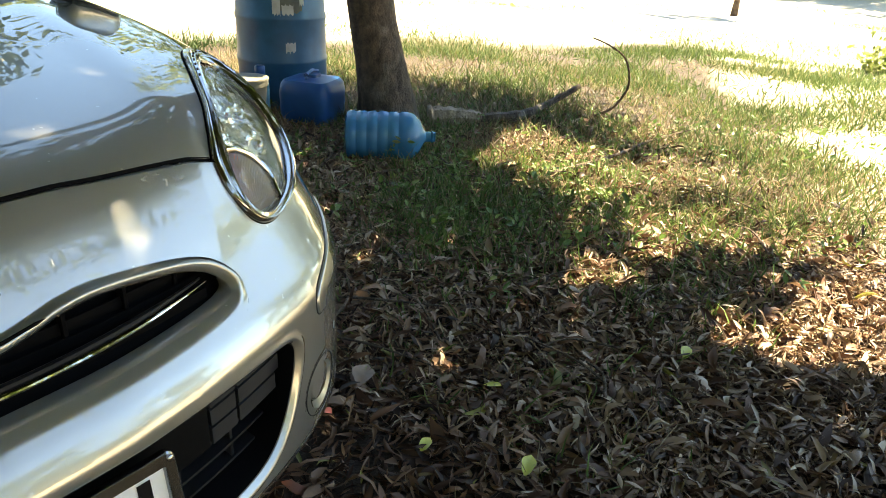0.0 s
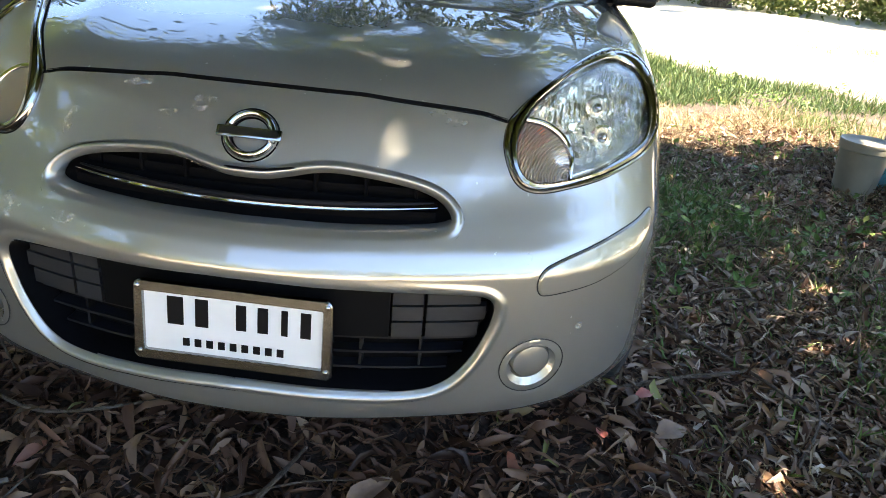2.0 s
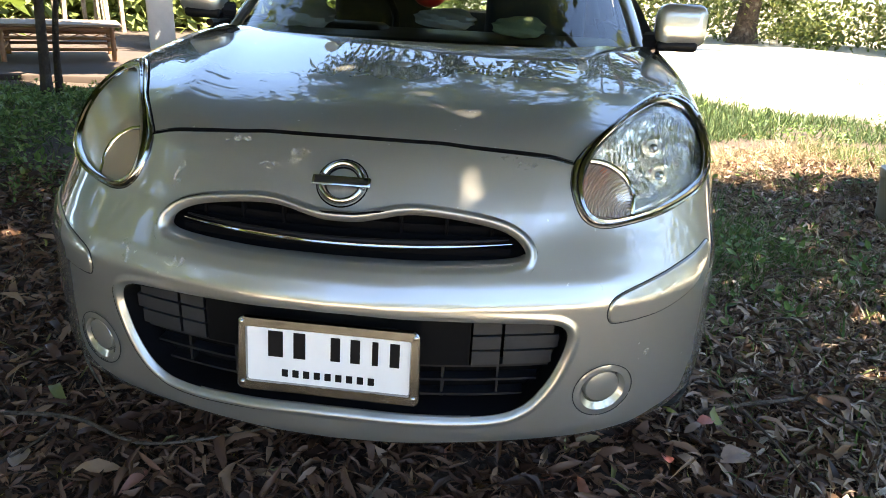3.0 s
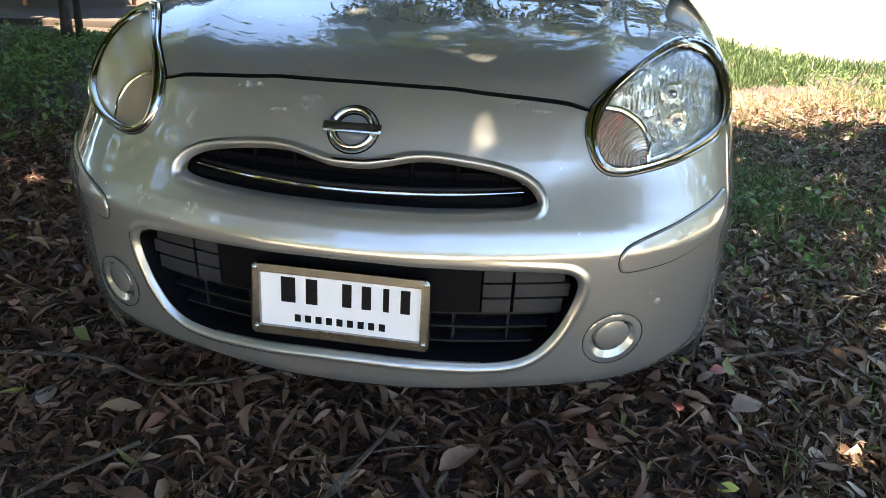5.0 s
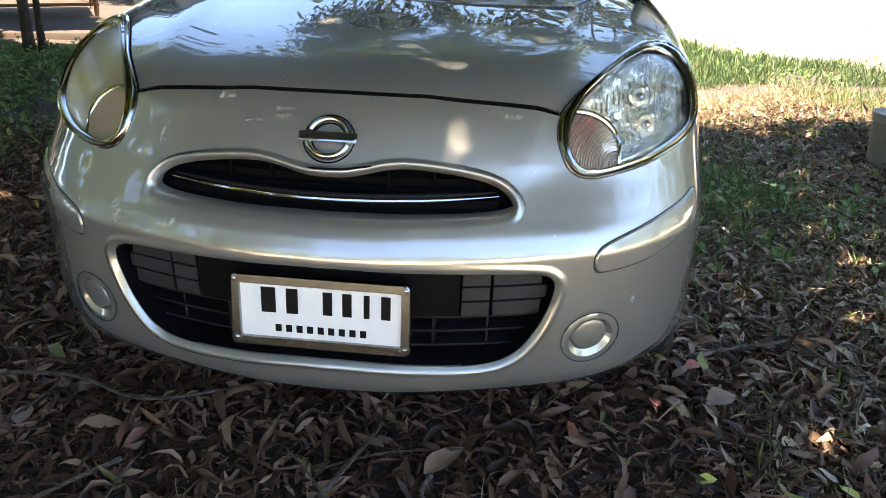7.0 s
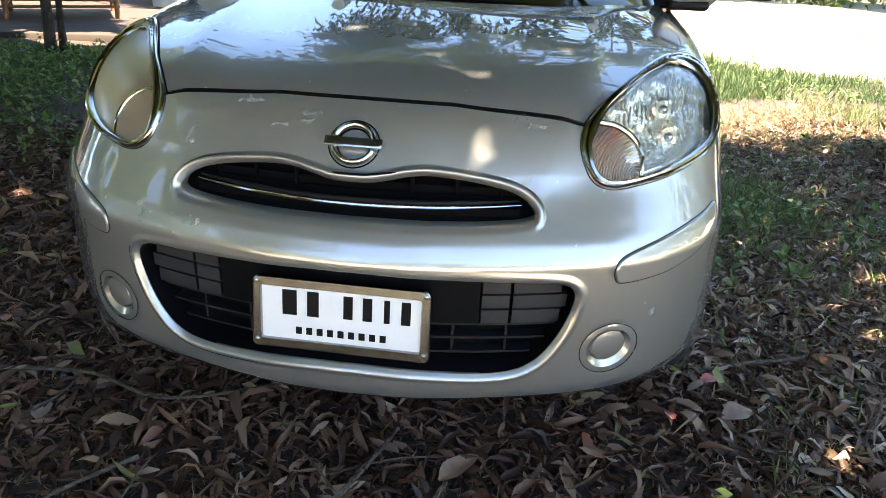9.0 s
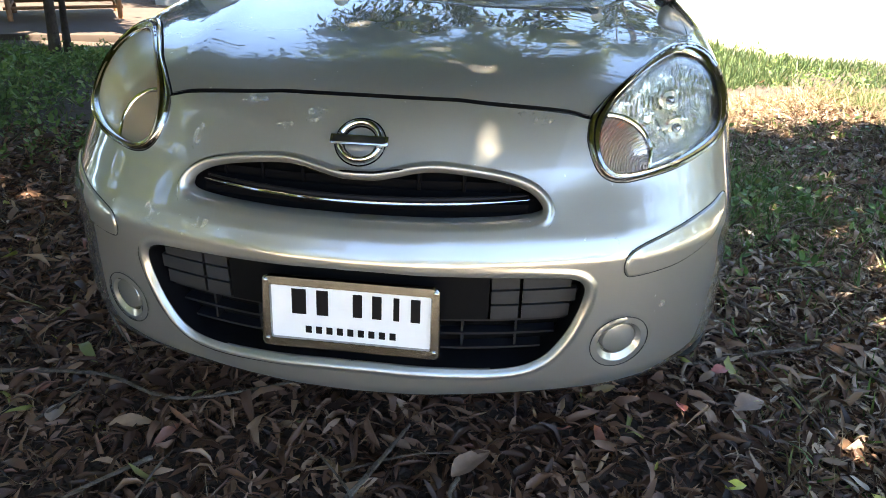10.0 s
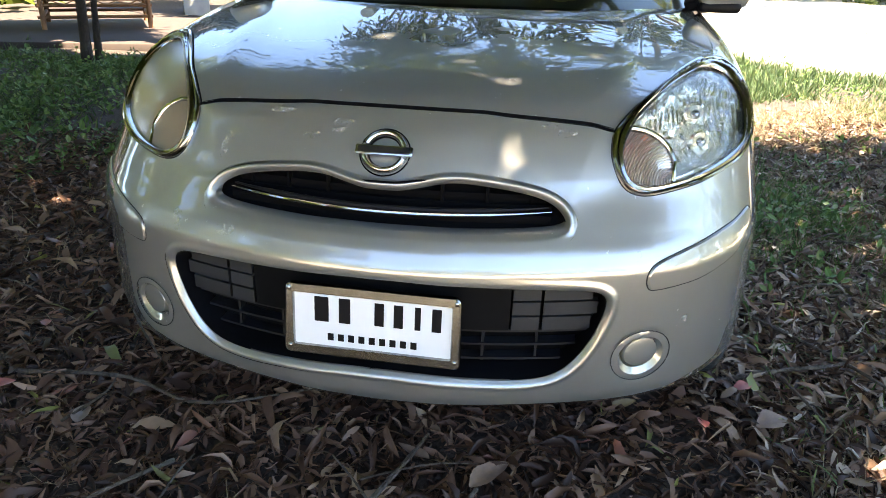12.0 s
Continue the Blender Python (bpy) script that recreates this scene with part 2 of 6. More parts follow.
def box_bm(size, at=(0, 0, 0), bevel=0.0, seg=2, rot=None):
    bm = bmesh.new()
    bmesh.ops.create_cube(bm, size=1.0)
    bmesh.ops.scale(bm, vec=size, verts=bm.verts)
    if bevel:
        bmesh.ops.bevel(bm, geom=bm.edges[:], offset=bevel, segments=seg, profile=0.5, affect="EDGES")
    m = Matrix.Translation(at) @ (rot or Matrix())
    bmesh.ops.transform(bm, matrix=m, verts=bm.verts)
    return bm


def lathe_bm(profile, seg=40, at=(0, 0, 0), rot=None, squash=None):
    """Turn (radius, height) pairs round z; squash(angle, r, h) may reshape the radius."""
    bm = bmesh.new()
    rings = []
    for r, h in profile:
        if r < 1e-6:
            rings.append([bm.verts.new((0, 0, h))])
        else:
            ring = []
            for i in range(seg):
                a = 2 * math.pi * i / seg
                q = squash(a, r, h) if squash else r
                ring.append(bm.verts.new((q * math.cos(a), q * math.sin(a), h)))
            rings.append(ring)
    for a, b in zip(rings, rings[1:]):
        for i in range(seg):
            j = (i + 1) % seg
            if len(a) == 1 and len(b) > 1:
                bm.faces.new((a[0], b[i], b[j]))
            elif len(b) == 1 and len(a) > 1:
                bm.faces.new((a[i], a[j], b[0]))
            elif len(a) > 1:
                bm.faces.new((a[i], a[j], b[j], b[i]))
    bmesh.ops.transform(bm, matrix=Matrix.Translation(at) @ (rot or Matrix()), verts=bm.verts)
    return bm


def tube_bm(points, radii, seg=8, flat=1.0, closed=False):
    """A tube along points."""
    bm = bmesh.new()
    pts = [Vector(p) for p in points]
    rings = []
    n = len(pts)
    ref = Vector((0, 0, 1))
    for i, p in enumerate(pts):
        d = (pts[(i + 1) % n] - pts[i - 1]) if closed else pts[min(i + 1, n - 1)] - pts[max(i - 1, 0)]
        d.normalize()
        u = d.cross(ref if abs(d.z) < 0.95 else Vector((1, 0, 0))).normalized()
        v = u.cross(d)
        r = float(radii[i] if isinstance(radii, (list, tuple)) else radii)
        rings.append([bm.verts.new(p + r * (math.cos(2 * math.pi * k / seg) * u + flat * math.sin(2 * math.pi * k / seg) * v)) for k in range(seg)])
    pairs = list(zip(rings, rings[1:])) + ([(rings[-1], rings[0])] if closed else [])
    for a, b in pairs:
        for k in range(seg):
            bm.faces.new((a[k], a[(k + 1) % seg], b[(k + 1) % seg], b[k]))
    if not closed:
        bm.faces.new(rings[0])
        bm.faces.new(rings[-1])
    return bm


def pchip(pts, t):
    """Smooth curve through (x, y) pairs without overshoot."""
    x, y = np.array(pts, float).T
    h = np.diff(x)
    d = np.diff(y) / h
    m = np.zeros(len(x))
    for i in range(1, len(x) - 1):
        if d[i - 1] * d[i] > 0:
            w1, w2 = 2 * h[i] + h[i - 1], h[i] + 2 * h[i - 1]
            m[i] = (w1 + w2) / (w1 / d[i - 1] + w2 / d[i])
    m[0], m[-1] = d[0], d[-1]
    t = np.clip(np.asarray(t, float), x[0], x[-1])
    i = np.clip(np.searchsorted(x, t) - 1, 0, len(h) - 1)
    u = (t - x[i]) / h[i]
    return y[i] * (1 + 2 * u) * (1 - u) ** 2 + h[i] * m[i] * u * (1 - u) ** 2 + y[i + 1] * u * u * (3 - 2 * u) + h[i] * m[i + 1] * u * u * (u - 1)


def closed_curve(ctrl, n=160):
    """A closed Catmull-Rom curve through the control points, evenly spaced."""
    c = np.array(ctrl, float)
    out = []
    k = len(c)
    for i in range(k):
        p0, p1, p2, p3 = c[i - 1], c[i], c[(i + 1) % k], c[(i + 2) % k]
        for u in np.linspace(0, 1, 24, endpoint=False):
            out.append(0.5 * (2 * p1 + (p2 - p0) * u + (2 * p0 - 5 * p1 + 4 * p2 - p3) * u * u + (3 * p1 - p0 - 3 * p2 + p3) * u ** 3))
    out = np.array(out)
    seg = np.linalg.norm(np.roll(out, -1, 0) - out, axis=1)
    s = np.concatenate([[0], np.cumsum(seg)])
    loop = np.vstack([out, out[:1]])
    t = np.linspace(0, s[-1], n, endpoint=False)
    return np.stack([np.interp(t, s, loop[:, i]) for i in range(c.shape[1])], 1)


def sdist(poly, x, z):
    """Signed distance to a closed polygon, negative inside."""
    x, z = np.asarray(x, float), np.asarray(z, float)
    best = np.full(x.shape, 1e9)
    inside = np.zeros(x.shape, bool)
    for (ax, az), (bx, bz) in zip(poly, np.roll(poly, -1, 0)):
        dx, dz = bx - ax, bz - az
        t = np.clip(((x - ax) * dx + (z - az) * dz) / (dx * dx + dz * dz + 1e-12), 0, 1)
        best = np.minimum(best, (x - ax - t * dx) ** 2 + (z - az - t * dz) ** 2)
        hit = (az > z) != (bz > z)
        inside ^= hit & (x < (bx - ax) * (z - az) / (bz - az + 1e-15) + ax)
    d = np.sqrt(best)
    return np.where(inside, -d, d)


def clip_mesh(v, tri, sd):
    """Keep the part of a triangle mesh where sd > 0. Returns vertices, triangles, and the edges of the cut."""
    v, sd = np.asarray(v, float), np.asarray(sd, float).copy()
    sd[np.abs(sd) < 1e-7] = 1e-7
    pos = sd > 0
    n_in = pos[tri].sum(1)
    keep = tri[n_in == 3].tolist()
    verts, cut, made = v.tolist(), [], {}

    def mid(a, b):
        key = (a, b) if a < b else (b, a)
        if key not in made:
            t = sd[a] / (sd[a] - sd[b])
            made[key] = len(verts)
            verts.append((v[a] + t * (v[b] - v[a])).tolist())
        return made[key]

    for t in tri[(n_in > 0) & (n_in < 3)]:
        a, b, c = t
        while not (pos[a] and not pos[b]) :
            a, b, c = b, c, a
        if pos[c]:
            p, q = mid(a, b), mid(c, b)
            keep += [[a, p, q], [a, q, c]]
        else:
            p, q = mid(a, b), mid(a, c)
            keep += [[a, p, q]]
        cut.append((p, q))
    verts, keep = np.array(verts), np.array(keep, int).reshape(-1, 3)
    used = np.unique(keep)
    back = np.full(len(verts), -1)
    back[used] = np.arange(len(used))
    cut = [(back[p], back[q]) for p, q in cut if back[p] >= 0 and back[q] >= 0]
    return verts[used], back[keep], cut


def cuts(v, tri, tests, depth=0.012, push=(0, 1, 0)):
    """Clip by several tests of (x, y, z) and turn each cut edge inwards by depth."""
    edges = []
    for test in tests:
        v2, tri2, cut = clip_mesh(v, tri, test(v[:, 0], v[:, 1], v[:, 2]))
        v, tri = v2, tri2
        if depth:
            m = len(v)
            ids = {i: m + k for k, i in enumerate(sorted({i for e in cut for i in e}))}
            if ids:
                extra = v[list(ids)] + depth * (push(v[list(ids)]) if callable(push) else np.array(push))
                edges.append((v[[list(ids)]], None))
                faces = []
                for p, q in cut:
                    faces += [[p, q, ids[q]], [p, ids[q], ids[p]]]
                v = np.vstack([v, extra])
                tri = np.vstack([tri, np.array(faces, int)])
    return v, tri


# ---------------------------------------------------------------- the car
# The nose is swept from a centre profile (height, depth) and a plan curve (half width, depth).
PROF = [(0.228, 0.060), (0.236, 0.010), (0.255, -0.014), (0.29, -0.027), (0.36, -0.033), (0.50, -0.035), (0.565, -0.036), (0.60, -0.022), (0.64, 0.010), (0.69, 0.052), (0.77, 0.108),
        (0.81, 0.140), (0.845, 0.185), (0.88, 0.26), (0.92, 0.40), (0.955, 0.60), (0.985, 0.86), (1.0, 1.05), (1.012, 1.35)]
PLAN = [(0, 0), (0.12, 0.006), (0.24, 0.026), (0.36, 0.056), (0.46, 0.087), (0.545, 0.12), (0.63, 0.17), (0.70, 0.235), (0.76, 0.308), (0.80, 0.378), (0.828, 0.48), (0.839, 0.62), (0.843, 0.80), (0.845, 1.45)]
WID = [(0.19, 0.985), (0.3, 1.012), (0.45, 1.008), (0.6, 1.0), (0.75, 0.99), (0.85, 0.97), (0.93, 0.945), (1.02, 0.90)]


def front(x, z):
    return pchip(PROF, z) + pchip(PLAN, np.abs(x) / pchip(WID, z))


def by_length(curve, step, lo, hi):
    """Values of the first coordinate of a curve, evenly spaced along it."""
    a = np.linspace(lo, hi, 4000)
    b = pchip(curve, a)
    s = np.concatenate([[0], np.cumsum(np.hypot(np.diff(a), np.diff(b)))])
    return np.interp(np.linspace(0, s[-1], max(2, int(s[-1] / step))), s, a)


def skin(xs, zs):
    """Grid of the nose surface: plan values xs (signed) by heights zs."""
    xx, zz = np.meshgrid(xs, zs, indexing="ij")
    v = np.stack([xx * pchip(WID, zz), pchip(PROF, zz) + pchip(PLAN, np.abs(xx)), zz], -1)
    n, m = xx.shape
    i = np.arange(n * m).reshape(n, m)
    a, b, c, d = i[:-1, :-1].ravel(), i[1:, :-1].ravel(), i[1:, 1:].ravel(), i[:-1, 1:].ravel()
    tri = np.vstack([np.stack([a, b, c], 1), np.stack([a, c, d], 1)])
    return v.reshape(-1, 3), tri


def normals(v):
    """Outward normals of the nose surface at points on it."""
    e = 1e-3
    x, z = v[:, 0], np.clip(v[:, 2], 0.232, 1.008)
    fx = (front(x + e, z) - front(x - e, z)) / (2 * e)
    fz = (front(x, z + e) - front(x, z - e)) / (2 * e)
    n = np.stack([fx, -np.ones_like(fx), fz], 1)
    return n / np.linalg.norm(n, axis=1)[:, None]


def both(half):
    """Mirror the right half of an outline that starts and ends at the middle."""
    return list(half) + [(-x, z) for x, z in reversed(half) if abs(x) > 1e-6]


RING = closed_curve([(0.455, 0.813), (0.49, 0.845), (0.53, 0.868), (0.58, 0.892), (0.635, 0.909), (0.685, 0.915), (0.735, 0.907), (0.768, 0.882), (0.785, 0.84), (0.788, 0.80), (0.779, 0.765),
                     (0.752, 0.738), (0.70, 0.722), (0.645, 0.711), (0.585, 0.703), (0.53, 0.698), (0.493, 0.706), (0.468, 0.73), (0.452, 0.765), (0.449, 0.79)], 150)
LENS_EDGE = closed_curve([(0.478, 0.79), (0.498, 0.828), (0.528, 0.853), (0.585, 0.882), (0.645, 0.898), (0.695, 0.900), (0.74, 0.883), (0.763, 0.85), (0.768, 0.81), (0.756, 0.775), (0.715, 0.751),
                          (0.646, 0.732), (0.582, 0.719), (0.523, 0.714), (0.493, 0.727), (0.479, 0.752)], 150)
GRILLE = closed_curve(both([(0, 0.700), (0.04, 0.701), (0.08, 0.708), (0.12, 0.716), (0.165, 0.718), (0.24, 0.710), (0.30, 0.699), (0.338, 0.686), (0.362, 0.669), (0.371, 0.652), (0.352, 0.643),
                            (0.30, 0.639), (0.20, 0.637), (0.08, 0.637), (0, 0.637)]), 260)
MOUTH = closed_curve(both([(0, 0.549), (0.163, 0.545), (0.326, 0.538), (0.42, 0.532), (0.452, 0.525), (0.466, 0.51), (0.467, 0.488), (0.458, 0.452), (0.44, 0.408), (0.413, 0.367), (0.385, 0.342),
                           (0.345, 0.327), (0.27, 0.323), (0.12, 0.331), (0, 0.335)]), 300)
TRIM = closed_curve([(0.542, 0.550), (0.546, 0.572), (0.562, 0.586), (0.610, 0.601), (0.675, 0.615), (0.740, 0.628), (0.772, 0.638), (0.783, 0.630), (0.782, 0.612), (0.768, 0.588), (0.737, 0.558), (0.677, 0.538), (0.612, 0.530), (0.566, 0.527), (0.549, 0.531)], 140)
GAP = [(0, 0.844), (0.17, 0.842), (0.24, 0.837), (0.35, 0.829), (0.41, 0.823), (0.456, 0.813), (0.9, 0.79)]
SIDE_GAP = [(0.3, 0.60), (0.62, 0.69), (0.75, 0.722), (1.0, 0.730), (1.4, 0.738)]
FOG = (0.556, 0.370)
SEAM = 0.50


def hood_back(x):
    return 0.885 + 0.16 * (np.abs(x) / 0.6) ** 2 + 0.10 * (np.abs(x) / 0.7) ** 6


def fog_r(x, z):
    return np.hypot((np.abs(x) - FOG[0]) / 1.03, z - FOG[1])


def arch(y, z):
    return np.hypot(y - 0.735, z - 0.285) - 0.303


def car_mesh(name, v, tri, material, parent, label="", angle=35):
    ob = link_mesh(name, v, tri, material, parent, label)
    ob.data.set_sharp_from_angle(angle=radians(angle))
    return ob


def in_outline(poly, v):
    return sdist(poly, np.abs(v[:, 0]), v[:, 2])


car = thing("car", "small silver hatchback parked on leaf litter in the shade", "car")

# bumper and nose panel
xs = by_length(PLAN, 0.006, 0, 0.8335)
xs = np.concatenate([-xs[:0:-1], xs])
zs = by_length(PROF, 0.006, 0.228, 0.8455)
v, tri = skin(xs, zs)
nrm = normals(v)
crease = np.abs(v[:, 0]) - pchip([(0.69, 0.375), (0.76, 0.40), (0.85, 0.43)], v[:, 2])
v += nrm * (0.0055 * np.clip(1 - np.where(crease > 0, crease / 0.09, -crease / 0.22), 0, 1) * np.clip((v[:, 2] - 0.655) / 0.07, 0, 1))[:, None]
fr = fog_r(v[:, 0], v[:, 2])
v -= nrm * (0.0025 * np.clip(1 - np.abs(fr - 0.061) / 0.005, 0, 1))[:, None]
v, tri = cuts(v, tri, [
    lambda x, y, z: sdist(RING, np.abs(x), z),
    lambda x, y, z: fog_r(x, z) - 0.047, lambda x, y, z: pchip(GAP, np.abs(x)) - 0.0022 - z], 0.02)
v, tri = cuts(v, tri, [lambda x, y, z: np.where(np.abs(x) > 0.6, arch(y, z), 1.0), lambda x, y, z: SEAM - y], 0.02, lambda p: np.stack([-np.sign(p[:, 0]), 0 * p[:, 0], 0 * p[:, 0]], 1))
v, tri = cuts(v, tri, [lambda x, y, z: sdist(GRILLE, x, z) - 0.0235, lambda x, y, z: sdist(MOUTH, x, z) - 0.0275], 0)
bumper = car_mesh("bumper", v, tri, SILVER, car, "glossy silver bumper and nose panel")



def rim(name, outline, width, lift, roll, deep, parent):
    """The rolled edge round an opening; lift(x, z, u) raises it, u from 1 outside to 0 at the edge."""
    nxt, prv = np.roll(outline, -1, 0), np.roll(outline, 1, 0)
    t = nxt - prv
    t /= np.linalg.norm(t, axis=1)[:, None]
    n2 = np.stack([t[:, 1], -t[:, 0]], 1)
    if sdist(outline, *(outline[:1] + 0.004 * n2[:1]).T)[0] < 0:
        n2 = -n2
    for _ in range(6):
        n2 = (np.roll(n2, 1, 0) + 2 * n2 + np.roll(n2, -1, 0)) / 4
    n2 /= np.linalg.norm(n2, axis=1)[:, None]
    rows = []
    for u in np.linspace(1, 0, 15) ** 1.2:
        q = outline + n2 * (u * width)
        p = np.stack([q[:, 0], front(q[:, 0], q[:, 1]), q[:, 1]], 1)
        p = p + normals(p) * lift(outline[:, 0], outline[:, 1], u)[:, None]
        p[:, 1] += roll * max(0.0, 1 - u / 0.45) ** 2
        rows.append(p)
    last = rows[-1].copy()
    last[:, 1] += deep
    rows.append(last)
    v_, f_ = loft([list(map(tuple, r_)) for r_ in rows])
    return car_mesh(name, v_, f_, SILVER, parent, "", 60)


def loft(sections, close=True):
    """Faces between rings of equal length."""
    v_ = [p for s_ in sections for p in s_]
    n = len(sections[0])
    f_ = [(i * n + k, i * n + (k + 1) % n, (i + 1) * n + (k + 1) % n, (i + 1) * n + k) for i in range(len(sections) - 1) for k in range(n if close else n - 1)]
    return v_, f_


bulge = lambda u: math.sin(math.pi * min(1, u * 1.02)) ** 2 if u < 1 else 0.0
rim("grille_lip", GRILLE, 0.024, lambda x, z, u: 0.012 * bulge(u) * np.clip((z - 0.648) / 0.014, 0, 1), 0.012, 0.03, bumper)
rim("mouth_lip", MOUTH, 0.028, lambda x, z, u: 0.0055 * bulge(u) * np.clip((0.545 - z) / 0.03, 0, 1), 0.006, 0.006, bumper)

# bonnet
xs = by_length(PLAN, 0.012, 0, 0.80)
xs = np.concatenate([-xs[:0:-1], xs])
zs = by_length(PROF, 0.011, 0.79, 1.011)
v, tri = skin(xs, zs)
ridge = pchip([(0.2, 0.43), (0.6, 0.50), (1.0, 0.56)], v[:, 1])
v[:, 2] += 0.0042 * np.exp(-((np.abs(v[:, 0]) - ridge) / 0.055) ** 2) * np.clip((v[:, 1] - 0.24) / 0.15, 0, 1)
p_y = v[:, 1] - pchip(PLAN, np.abs(v[:, 0]))
v[:, 2] -= 0.012 * np.sin(math.pi * np.clip((p_y - 0.20) / 0.68, 0, 1)) * np.clip(1 - (v[:, 0] / 0.66) ** 2, 0, 1)
v, tri = cuts(v, tri, [
    lambda x, y, z: z - pchip(GAP, np.abs(x)) - 0.0022, lambda x, y, z: sdist(RING, np.abs(x), z) - 0.001,
    lambda x, y, z: pchip(SIDE_GAP, y) - 0.002 - np.abs(x), lambda x, y, z: hood_back(x) - y], 0.015, (0, 0.6, -0.6))
bonnet = car_mesh("bonnet", v, tri, SILVER, car, "silver bonnet with leaf dust and dried spots")

# front wings
for side in (1, -1):
    xs = by_length(PLAN, 0.012, 0.55, 0.845)
    zs = by_length(PROF, 0.012, 0.23, 1.011)
    v, tri = skin(xs * side, zs)
    v, tri = cuts(v, tri, [
        lambda x, y, z: np.maximum(y - SEAM - 0.002, np.where(z > 0.84, 1, -1) * 0.05 + 0.0 * y), lambda x, y, z: sdist(RING, np.abs(x), z) - 0.001,
        lambda x, y, z: np.maximum(np.abs(x) - pchip(SIDE_GAP, y) - 0.002, 0.80 - z), lambda x, y, z: arch(y, z), lambda x, y, z: 1.30 - y,
        lambda x, y, z: 0.975 - z], 0.015, (-0.5 * side, 0, 0))
    car_mesh("front_wing", v, tri, SILVER, car)

# near-black backing sheet added behind the openings for the shade in them
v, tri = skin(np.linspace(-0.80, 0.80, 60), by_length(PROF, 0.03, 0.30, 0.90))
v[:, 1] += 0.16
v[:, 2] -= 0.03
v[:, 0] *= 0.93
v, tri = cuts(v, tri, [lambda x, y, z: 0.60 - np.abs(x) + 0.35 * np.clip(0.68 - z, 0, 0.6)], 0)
car_mesh("dark_backing", v, tri, DARK, car)

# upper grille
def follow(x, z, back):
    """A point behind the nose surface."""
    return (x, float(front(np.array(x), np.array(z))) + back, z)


# near-black sheet in place of the shade behind the slats
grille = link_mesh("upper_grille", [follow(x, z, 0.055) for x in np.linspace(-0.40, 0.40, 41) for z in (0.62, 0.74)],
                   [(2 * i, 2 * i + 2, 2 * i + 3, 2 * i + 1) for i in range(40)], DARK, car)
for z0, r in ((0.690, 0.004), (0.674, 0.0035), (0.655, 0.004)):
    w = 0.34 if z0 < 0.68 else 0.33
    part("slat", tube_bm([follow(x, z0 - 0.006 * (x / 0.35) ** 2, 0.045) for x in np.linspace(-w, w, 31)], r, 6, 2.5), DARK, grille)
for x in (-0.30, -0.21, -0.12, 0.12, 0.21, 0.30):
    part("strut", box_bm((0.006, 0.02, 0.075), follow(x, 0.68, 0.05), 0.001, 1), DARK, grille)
part("chrome_bar", tube_bm([(x, 0.045 + 0.58 * x * x, 0.664 + 0.004 * (x / 0.34) ** 2) for x in np.linspace(-0.342, 0.342, 49)],
                           [0.0035 * min(1.0, 0.25 + 6 * (0.342 - abs(x))) for x in np.linspace(-0.342, 0.342, 49)], 8), CHROME, grille, "thin bright chrome strip")
part("bar_wing", tube_bm([(x, 0.052 + 0.58 * x * x, 0.671 + 0.004 * (x / 0.34) ** 2) for x in np.linspace(-0.335, 0.335, 49)],
                         [0.006 * min(1.0, 0.25 + 6 * (0.342 - abs(x))) for x in np.linspace(-0.335, 0.335, 49)], 8, 1.0), BLACK, grille)

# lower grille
# flat base sheet coloured as shade; the bars on it are plastic
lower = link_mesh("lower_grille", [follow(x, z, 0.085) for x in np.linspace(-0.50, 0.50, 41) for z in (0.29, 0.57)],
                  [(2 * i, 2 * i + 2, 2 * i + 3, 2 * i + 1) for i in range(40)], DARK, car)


def strip(z0, z1, x0, x1, back, thick=0.012, bow=0.0, n=24):
    """A plastic bar that follows the bumper's curve."""
    bm = bmesh.new()
    rows = []
    for x in np.linspace(x0, x1, n):
        y = 0.5 * 0.74 * x * x + back
        dz = bow * (x / 0.46) ** 2
        rows.append([bm.verts.new(p) for p in ((x, y, z0 + dz), (x, y, z1 + dz), (x, y + thick, z1 + dz), (x, y + thick, z0 + dz))])
    for a, b in zip(rows, rows[1:]):
        for k in range(4):
            bm.faces.new((a[k], b[k], b[(k + 1) % 4], a[(k + 1) % 4]))
    bm.faces.new(rows[0])
    bm.faces.new(rows[-1][::-1])
    return bm


tray = []
for dep in (0.008, 0.03, 0.085):
    tray.append([tuple(Vector(follow(float(x) * 0.998, float(z), 0)) + Vector((0, dep, 0))) for x, z in MOUTH])
v, f = loft(tray)
link_mesh("grille_shroud", v, f, BLACK, lower)


def half_at(z, poly):
    """Half width of an outline at a height."""
    xs_ = [x for (x, a), (_, b) in zip(poly, np.roll(poly, -1, 0)) if (a - z) * (b - z) <= 0 and x > 0]
    return max(xs_) if xs_ else 0.3


for z0 in (0.346, 0.381, 0.414):
    w = half_at(z0, MOUTH) - 0.006
    part("slat", strip(z0 - 0.0025, z0 + 0.0025, -w, w, 0.030, 0.035), SLAT, lower, smooth=False)
for x in (-0.335, -0.222, 0.222, 0.335):
    zb = 0.338 if abs(x) < 0.3 else 0.348
    part("strut", box_bm((0.005, 0.03, 0.424 - zb), (x, 0.37 * x * x + 0.050, (0.424 + zb) / 2)), SLAT, lower, smooth=False)
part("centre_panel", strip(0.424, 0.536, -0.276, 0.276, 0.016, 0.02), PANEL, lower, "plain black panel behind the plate")
